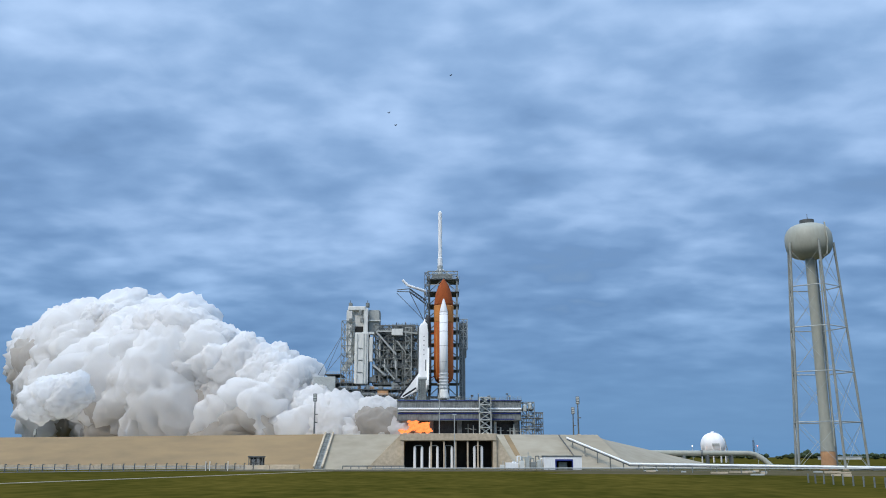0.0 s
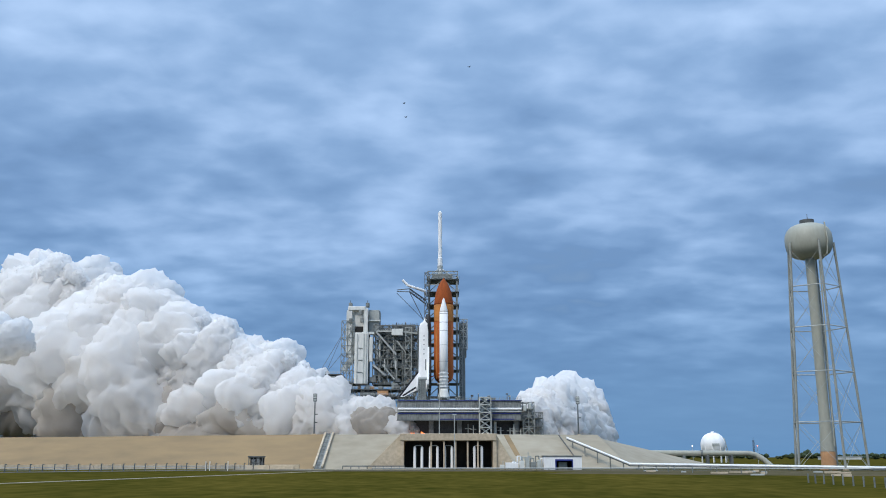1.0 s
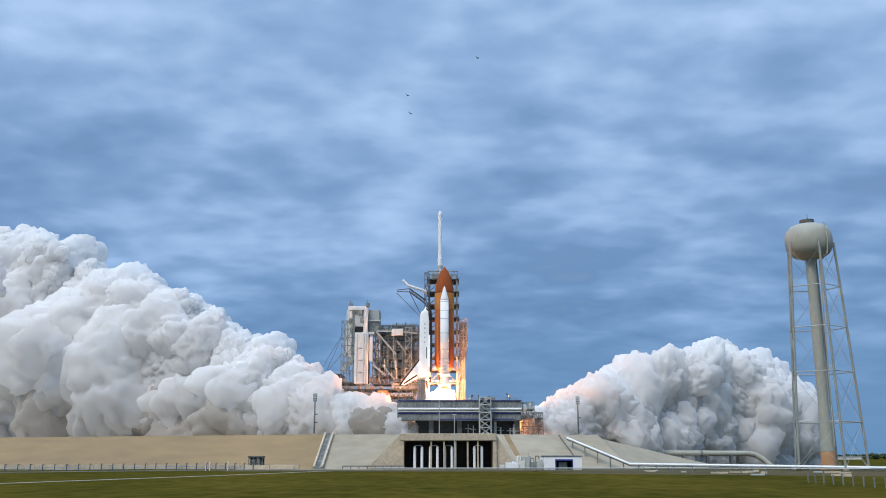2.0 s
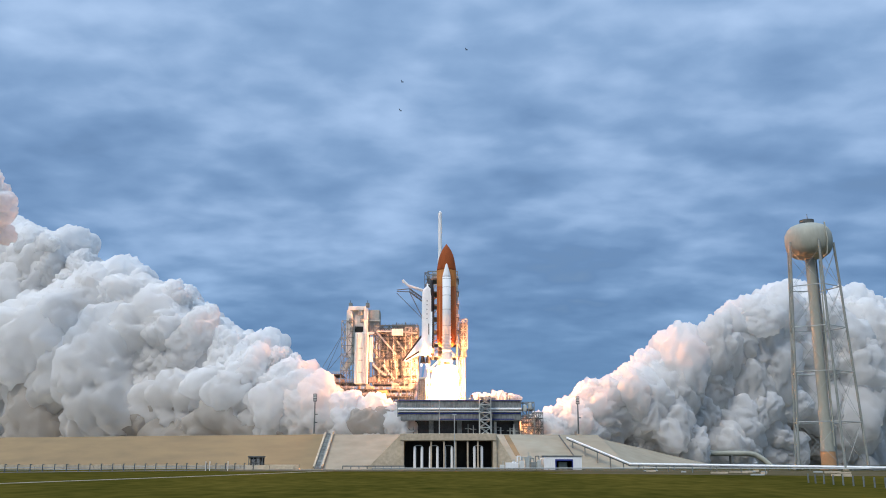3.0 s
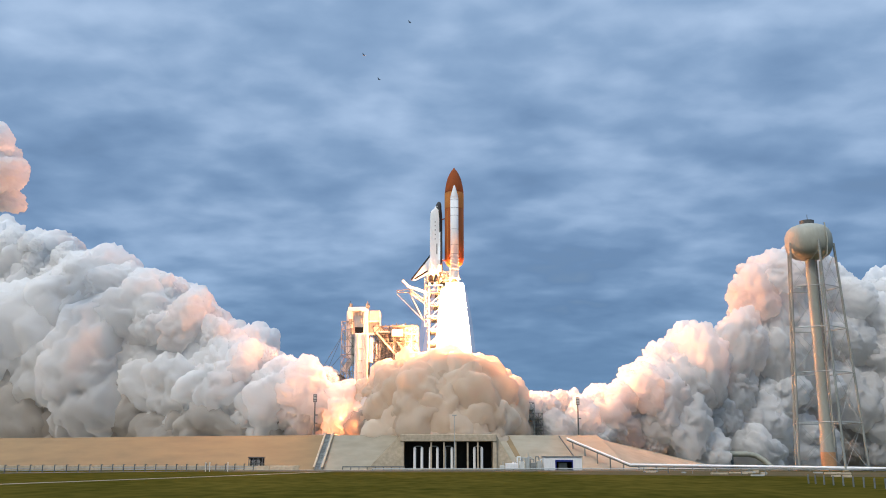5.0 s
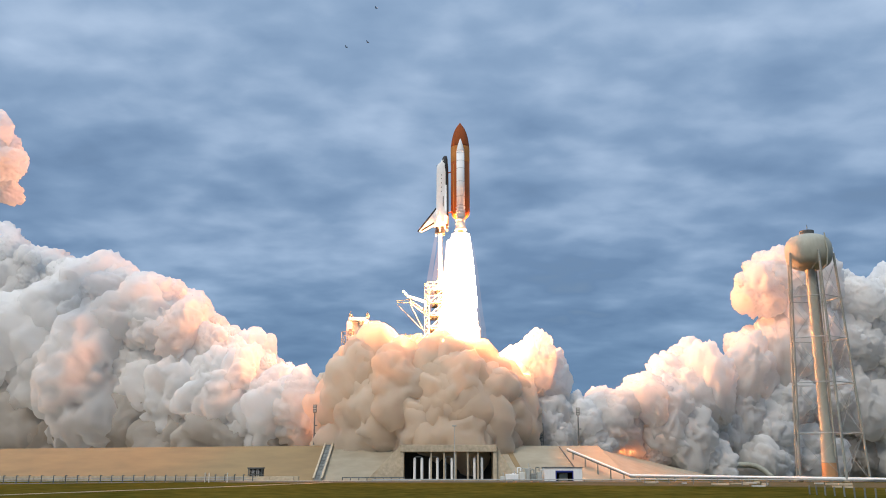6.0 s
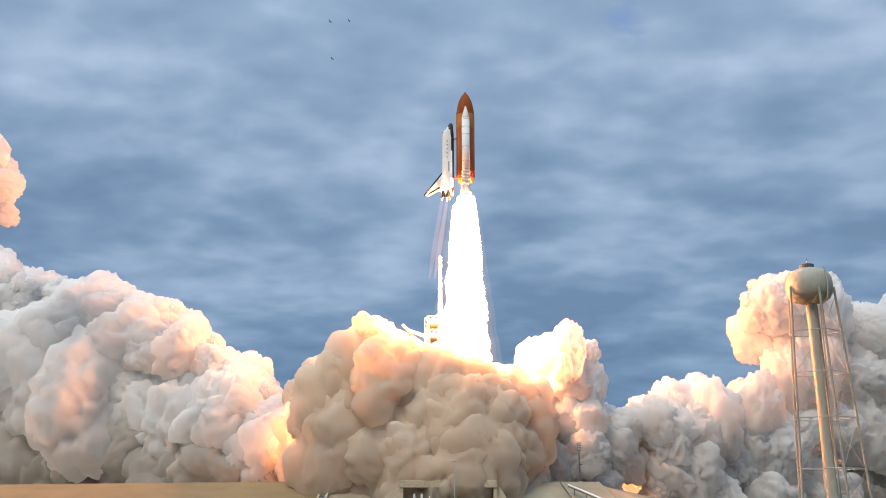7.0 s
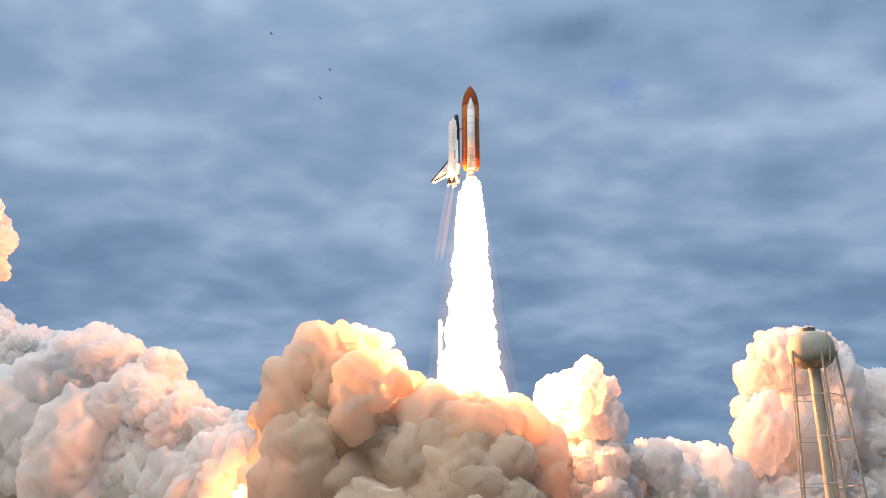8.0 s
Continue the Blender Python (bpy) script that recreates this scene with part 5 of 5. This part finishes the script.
def lamp_pole(x, y, h):
    m = thing("lamp_pole", "thin grey steel lamp pole at the foot of the mound", "lamp post", (x, y, 0), group="lamp poles")
    part("pole", lathe(bmesh.new(), [(0.24, 0), (0.2, 1), (0.13, h)], 8), STEEL_L, m)
    part("head", boxbm(-0.8, 0.8, -0.2, 0.2, h - 0.1, h + 0.35, bevel=0.06), STEEL_L, m)
    return m


lamp_pole(4.2, 341, 19.5)
lamp_pole(-1.3, 377.5, 20.5).location = (-1.5, 377.5, PAD_Z - 0.05)


def shed():
    s = thing("equipment_shed", "white flat roofed shed with a wide dark doorway", "shed", (36.4, 336, 0))
    W, H, D = 13.6, 4.6, 7.0
    part("side_wall", boxbm(0, 4.2, 0, 0.25, 0, H), WHITE, s)
    part("side_wall", boxbm(W - 3.4, W, 0, 0.25, 0, H), WHITE, s)
    part("lintel", boxbm(4.2, W - 3.4, 0, 0.25, 3.5, H), WHITE, s)
    part("end_wall", boxbm(0, 0.25, 0.25, D, 0, H), WHITE, s)
    part("end_wall", boxbm(W - 0.25, W, 0.25, D, 0, H), WHITE, s)
    # rear wall near-black to paint the shade inside the doorway
    part("rear_wall", boxbm(0.25, W - 0.25, D - 0.25, D, 0, H), DARK, s)
    part("roof", boxbm(-0.3, W + 0.3, -0.3, D + 0.3, H, H + 0.28, bevel=0.05), STEEL_D, s)
    part("door_header", boxbm(4.0, W - 3.2, -0.12, 0.0, 3.0, 3.6), BLUE_P, s)
    part("door_jamb", boxbm(4.0, 4.4, -0.12, 0.0, 0, 3.0), BLUE_P, s)
    part("door_jamb", boxbm(W - 3.6, W - 3.2, -0.12, 0.0, 0, 3.0), BLUE_P, s)
    part("crate", boxbm(5.4, 8.6, 2, 4, 0, 2.6, bevel=0.1), TANK_P, s)
    return s


shed()


def yard_clutter():
    rnd = random.Random(17)
    for i, (x, w, h, mt, lab) in enumerate(((22.6, 4.6, 2.4, WHITE, "white low equipment cabinet on the yard"), (27.6, 1.8, 3.0, PANEL_W, "off-white upright equipment cabinet on the yard"), (29.9, 1.4, 4.4, STEEL_L, "light grey valve cabinet on the yard"),
                                            (31.6, 2.0, 2.6, STEEL, "grey pump skid on the yard"), (34.0, 1.6, 3.2, STEEL_L, "light grey pump skid beside the shed"), (20.6, 1.6, 1.6, PANEL_W, "small off-white box on the yard"))):
        e = thing("equipment_cabinet", lab, "cabinet", (x, 337, 0), group="yard cabinets")
        part("body", boxbm(0, w, 0, 2.2, 0.15, h, bevel=0.08), mt, e)
        part("plinth", boxbm(0.05, w - 0.05, 0.05, 2.15, 0, 0.15), CONCRETE, e)
        part("door_panel", boxbm(0.2, w - 0.2, -0.05, 0, 0.4, h - 0.3), mt, e)
        part("vent_pipe", tube(bmesh.new(), [(w * 0.7, 1, h), (w * 0.7, 1, h + rnd.uniform(0.6, 1.8))], 0.14), STEEL_L, e)
    for i in range(7):
        x = 25 + i * 1.8 + rnd.uniform(-0.4, 0.4)
        e = thing("pipe_stand", "grey bent pipe stand among the yard cabinets", "pipework", (x, 340 + rnd.uniform(-1, 1), 0), group="yard pipe stands")
        h = rnd.uniform(2.5, 5.0)
        part("pipe", tube(bmesh.new(), [(0, 0, 0), (0, 0, h), (1.2, 0, h), (1.2, 0, h - 1.2)], 0.18), rnd.choice((STEEL_L, WHITE, STEEL)), e)
        part("valve", lathe(bmesh.new(), [(0.1, h * 0.5 - 0.4), (0.42, h * 0.5), (0.1, h * 0.5 + 0.4)], 10), STEEL_D, e)
    g = thing("generator_cabin", "dark grey steel cabin with white cases at the slope foot", "cabin", (-71.5, 343.5, 0))
    part("frame", lattice(bmesh.new(), 0, 5, 0, 3, 0, 4.3, 3, 2, 0.28), STEEL_D, g)
    part("roof", boxbm(-0.4, 5.4, -0.4, 3.4, 4.3, 4.7), STEEL_D, g)
    # back panel near-black, painting the shade inside the cabin
    part("back_panel", boxbm(0, 5, 2.6, 2.9, 0, 4.3), DARK, g)
    part("case", boxbm(1.2, 2.1, 0.6, 1.6, 1.4, 3.6), WHITE, g)
    part("case", boxbm(2.8, 3.7, 0.6, 1.6, 1.4, 3.6), WHITE, g)
    h = thing("low_wall", "low concrete wall and trough at the slope foot", "wall", (-62, 341, 0))
    part("trough", boxbm(0, 7.5, 0, 1.5, 0, 1.3, bevel=0.1), CONCRETE, h)
    part("rail", deck_rail(bmesh.new(), -19, -10, 0.4, 0, 10), STEEL_L, h)
    k = thing("guard_rail", "dark low guard rail along the toe of the slope", "railing", (0, 343, 0))
    part("rail_left", boxbm(-37, -14, 0, 0.3, 0.9, 1.3), STEEL_D, k)
    for i in range(8):
        part("post", boxbm(-37 + 3 * i, -36.7 + 3 * i, 0.02, 0.28, 0, 0.95), STEEL_D, k)


yard_clutter()


def white_pipeline():
    p = thing("white_pipeline", "white insulated pipeline on trestles running off the mound", "pipeline")
    run = [(48.6, 364, 11.7), (67.6, 337, 1.9), (102, 322, 1.5), (142, 300, 1.0), (300, 240, 0.95)]
    n = len(run)
    for i in range(n - 1):
        a, b = Vector(run[i]), Vector(run[i + 1])
        k = max(2, int((b - a).length / 6))
        part("pipe_run", beam(bmesh.new(), a, b, 0.75, 12), WHITE, p, "white insulated pipe")
        part("upper_pipe", beam(bmesh.new(), a + Vector((0, 0.8, 0.3)), b + Vector((0, 0.8, 0.3)), 0.4, 8), STEEL_L, p)
        part("cable_tray", beam(bmesh.new(), a + Vector((0, -0.2, -0.62)), b + Vector((0, -0.2, -0.62)), 0.3), STEEL_D, p)
        for j in range(k):
            q = a.lerp(b, (j + 0.5) / k)
            g = -0.1 if i else max(0, (q.y - Y_TOE) / (Y_TOP - Y_TOE) * PAD_Z - 0.1)
            bm = bmesh.new()
            box(bm, q.x - 0.13, q.x + 0.13, q.y - 0.6, q.y + 0.9, q.z - 0.7, q.z - 0.36)
            beam(bm, (q.x, q.y - 0.4, min(g, q.z - 0.6)), (q.x, q.y - 0.4, q.z - 0.5), 0.22)
            beam(bm, (q.x, q.y + 0.7, min(g, q.z - 0.6)), (q.x, q.y + 0.7, q.z - 0.5), 0.22)
            part("trestle", bm, STEEL, p)
    return p


white_pipeline()


def water_main():
    p = thing("water_main", "large pale grey water main on saddles", "pipeline")
    part("main", tube(bmesh.new(), [(84, 430, 6.2), (141, 430, 5.9)], 1.25, 18), TANK_P, p)
    part("elbow", tube(bmesh.new(), [(141, 430, 5.9), (144.5, 430, 5.2), (147.5, 429, 3.2), (150, 428, 0.6), (151, 428, -0.4)], 1.25, 18), TANK_P, p)
    for x in (98, 111, 122, 133):
        part("saddle", boxbm(x - 0.5, x + 0.5, 428.4, 431.6, 0, 5.0, bevel=0.08), STEEL_D, p)
    part("collar", lathe(bmesh.new(), [(1.3, -0.5), (1.5, -0.5), (1.5, 0.5), (1.3, 0.5)], 18), STEEL_D, p).matrix_basis = pose(119.3, 430, 6.0, 0, 90, 0)
    return p


water_main()


def fuel_sphere():
    s = thing("storage_sphere", "white spherical propellant tank on short legs", "storage tank", (209.4, 720, 0))
    bm = bmesh.new()
    bmesh.ops.create_uvsphere(bm, u_segments=40, v_segments=24, radius=9.6)
    bmesh.ops.translate(bm, verts=bm.verts, vec=(0, 0, 13.2))
    part("shell", bm, WHITE, s, smooth=True)
    for k in range(10):
        a = 2 * math.pi * k / 10
        part("leg", beam(bmesh.new(), (9.2 * math.cos(a), 9.2 * math.sin(a), 0), (9.2 * math.cos(a), 9.2 * math.sin(a), 13), 0.9, 8), WHITE, s)
    part("faded_mark", boxbm(-3.4, 2.0, -9.75, -9.2, 12.4, 14.2), STEEL_L, s, "faded grey painted mark")
    part("stair", tube(bmesh.new(), [(9.5, -3, 0.2), (9.9, -3.5, 9), (7.5, -5, 17.5), (2, -3, 22.4)], 0.3), STEEL_L, s)
    part("top_dome", lathe(bmesh.new(), [(1.2, 22.4), (1.2, 23.3), (0.2, 23.6)], 12), WHITE, s)
    return s


fuel_sphere()
for x, y, z, mt, nm in ((161, 600, 10.9, LAMP_W, "white"), (203, 600, 10.9, LAMP_R, "reddish")):
    b = thing("beacon_post", "tall thin steel post with a lit %s lamp" % nm, "lamp post", (x, y, 0), group="beacon posts")
    part("pole", lathe(bmesh.new(), [(0.18, 0), (0.12, z)], 8), STEEL_L, b)
    bm = bmesh.new()
    bmesh.ops.create_icosphere(bm, subdivisions=2, radius=0.34)
    bmesh.ops.translate(bm, verts=bm.verts, vec=(0, 0, z + 0.4))
    part("lamp", bm, mt, b)


def fences():
    f = thing("perimeter_fence", "row of dark steel posts with rails along the mound foot", "fence", (0, 0, 0))
    proto = None
    def line(x):
        return min(336.0, 277 + (x + 132) * 45 / 54)
    for i in range(34):
        x = -158 + 2.75 * i
        m = pose(x, line(x), 0, 0, 0, 40)
        if proto is None:
            bm = boxbm(-0.13, 0.13, -0.13, 0.13, -0.2, 2.2)
            box(bm, -0.12, 0.5, -0.1, 0.1, 2.1, 2.35)
            proto = part("fence_post", bm, STEEL_D, f)
            proto.matrix_basis = m
        else:
            shared("fence_post", proto.data, f, m)
    for z in (0.6, 1.3):
        part("fence_rail", tube(bmesh.new(), [(-160, line(-160), z), (-66, line(-66), z)], 0.1, 6), STEEL_L, f)
    g = thing("barrier_fence", "line of thin grey posts beside the road", "fence")
    proto = None
    for i in range(15):
        if i < 9:
            f = i / 8
            y = 168 - 30 * f
            x = y * (0.390 + 0.082 * f ** 1.15)
        else:
            y = 286 - 9 * (i - 9)
            x = y * (0.215 + 0.026 * (i - 9))
        m = pose(x, y, 0, 0, 0, 20)
        if proto is None:
            proto = part("fence_post", boxbm(-0.09, 0.09, -0.09, 0.09, -0.2, 1.55), STEEL, g)
            proto.matrix_basis = m
        else:
            shared("fence_post", proto.data, g, m)
    rnd = random.Random(12)
    for i in range(18):
        x, y = rnd.uniform(62, 110), rnd.uniform(215, 300)
        w = rnd.uniform(0.6, 2.4)
        k = thing("concrete_block", "pale weathered concrete block on the dirt", "block", (x, y, 0), group="concrete blocks")
        part("block", boxbm(-w, w, -0.4, 0.4, -0.05, rnd.uniform(0.25, 0.7), bevel=0.05), rnd.choice((CONCRETE, STEEL_L)), k)
    h = thing("crash_barrier", "long grey metal crash barrier along the road", "barrier")
    part("beam_rail", tube(bmesh.new(), [(-24, 317.6, 0.7), (72, 317.6, 0.7), (180, 292, 0.7)], 0.2, 6), STEEL_L, h)
    for i in range(34):
        x = -24 + 6 * i
        y = 317.9 if x < 72 else 317.9 - (x - 72) * 0.237
        part("post", boxbm(x - 0.1, x + 0.1, y - 0.1, y + 0.1, -0.1, 0.7), STEEL, h)
    for x, y in ((-77.5, 305), (-76.2, 305), (-70.5, 306)):
        b = thing("marker_post", "short pale marker post in the grass", "post", (x, y, 0), group="marker posts")
        part("post", boxbm(-0.12, 0.12, -0.12, 0.12, -0.1, 2.8), PANEL_W, b)
        part("cap", boxbm(-0.16, 0.16, -0.16, 0.16, 2.8, 2.95), PANEL_W, b)


fences()


def far_trees():
    """Low scrub woods on the horizon: lobed crowns over short trunks."""
    rnd = random.Random(29)
    bm = bmesh.new()
    for i in range(260):
        x = rnd.uniform(300, 1250) if i % 3 else rnd.uniform(-1300, 300)
        y = 1500 + rnd.uniform(-60, 240)
        h = rnd.uniform(5, 10.5) if rnd.random() < 0.9 else rnd.uniform(10, 15)
        for k in range(5):
            s = bmesh.ops.create_icosphere(bm, subdivisions=1, radius=1.0)["verts"]
            c = Vector((x + rnd.uniform(-6, 6), y + rnd.uniform(-5, 5), h * rnd.uniform(0.3, 0.8)))
            q = Vector((rnd.uniform(2.5, 6), rnd.uniform(2.5, 6), h * rnd.uniform(0.2, 0.42)))
            for v in s:
                v.co = c + Vector((v.co.x * q.x, v.co.y * q.y, v.co.z * q.z)) * rnd.uniform(0.75, 1.25)
    tagged(part("far_woods", bm, LEAF), "dark green low woods along the horizon", "woods", kind="stuff")
    for x, w, h in ((560, 60, 4), (700, 30, 3.2)):
        b = thing("far_building", "low white building before the distant woods", "building", (x, 1380, 0), group="far buildings")
        part("wall", boxbm(0, w, 0, 12, 0, h), PANEL_W, b)
        part("roof", boxbm(-1, w + 1, -1, 13, h, h + 0.6), STEEL_L, b)
    for x, h in ((468, 28), (760, 22)):
        m = thing("far_mast", "thin steel lattice mast on the horizon", "mast", (x, 1400, 0), group="far masts")
        part("lattice", lattice(bmesh.new(), -1, 1, -1, 1, 0, h, 1, 8, 0.3), STEEL_D, m)
        part("tip", beam(bmesh.new(), (0, 0, h), (0, 0, h + 5), 0.3), STEEL_D, m)


far_trees()

# ---- birds over the field ----
def bird(path):
    b = thing("bird", "small dark gliding bird with spread wings", "bird", (path[0][1], 260, path[0][2]), group="birds")
    bm = bmesh.new()
    bmesh.ops.create_uvsphere(bm, u_segments=10, v_segments=8, radius=0.14)
    for v in bm.verts:
        v.co.x *= 2.2
    part("body", bm, FEATHER, b, smooth=True)
    for s in (-1, 1):
        part("wing", prism(bmesh.new(), [(0.12, 0.05 * s), (0.2, 0.45 * s), (-0.05, 0.9 * s), (-0.12, 0.4 * s), (-0.12, 0.05 * s)], 2, 0.0, 0.03), FEATHER, b).rotation_euler = (0.35 * s, 0, 0)
    part("tail", prism(bmesh.new(), [(-0.25, -0.06), (-0.25, 0.06), (-0.5, 0.12), (-0.5, -0.12)], 2, 0, 0.02), FEATHER, b)
    rows = []
    for (t, x, z), nxt in zip(path, path[1:] + path[-1:]):
        turn = 35 if nxt[1] >= x and t < 1.5 else (150 if t > 2 else 90)
        rows.append((t, pose(x, 260, z, 12, 0, turn)))
    return b, rows


BIRDS = [bird(p) for p in (
    [(0, 2.3, 118.6), (1, 8.0, 121.4), (1.5, 11.1, 122.9), (3.5, 4.0, 128.7), (4.5, -5.1, 133.1), (6.5, -25.8, 149.4), (8, -37.0, 159.9)],
    [(0, -16.5, 106.4), (1, -11.9, 109.5), (1.5, -10.7, 110.5), (3.5, -14.6, 118.8), (4.5, -21.2, 123.1), (6.5, -32.6, 135.6), (8, -39.6, 149.4)],
    [(0, -14.4, 102.4), (1, -11.3, 105.0), (1.5, -9.4, 105.7), (3.5, -15.0, 107.9), (4.5, -18.6, 112.3), (6.5, -28.3, 143.0), (8, -57.1, 173.6)])]



# ---- what moves ----
def motions():
    walk(SHUTTLE, [(t, pose(SRB_X + x, 408, 28.9 + z)) for t, x, z in CLIMB])
    rows = [(0, pose(SRB_X, 408, -6)), (1.2, pose(SRB_X, 408, -6)), (1.3, pose(SRB_X, 408, 4)), (1.45, pose(SRB_X, 408, 28.9 + rise(1.45)[1]))]
    rows += [(t, pose(SRB_X + rise(t)[0], 408, 28.9 + rise(t)[1] - 1.8)) for t, _, _ in CLIMB if t > 1.46]
    walk(FLAME, rows)
    rows = [(0, pose(-8.6, 408, 5)), (0.6, pose(-8.6, 408, 5)), (0.8, pose(-8.6, 408, 28.9))]
    rows += [(t, pose(-8.6 + rise(t)[0], 408, 28.9 + 1.0 + rise(t)[1])) for t, _, _ in CLIMB if t > 0.9]
    walk(ENGINE_FLAME, rows)
    for ob, rows in BIRDS + FIRES + DRIFTS:
        walk(ob, rows)


motions()
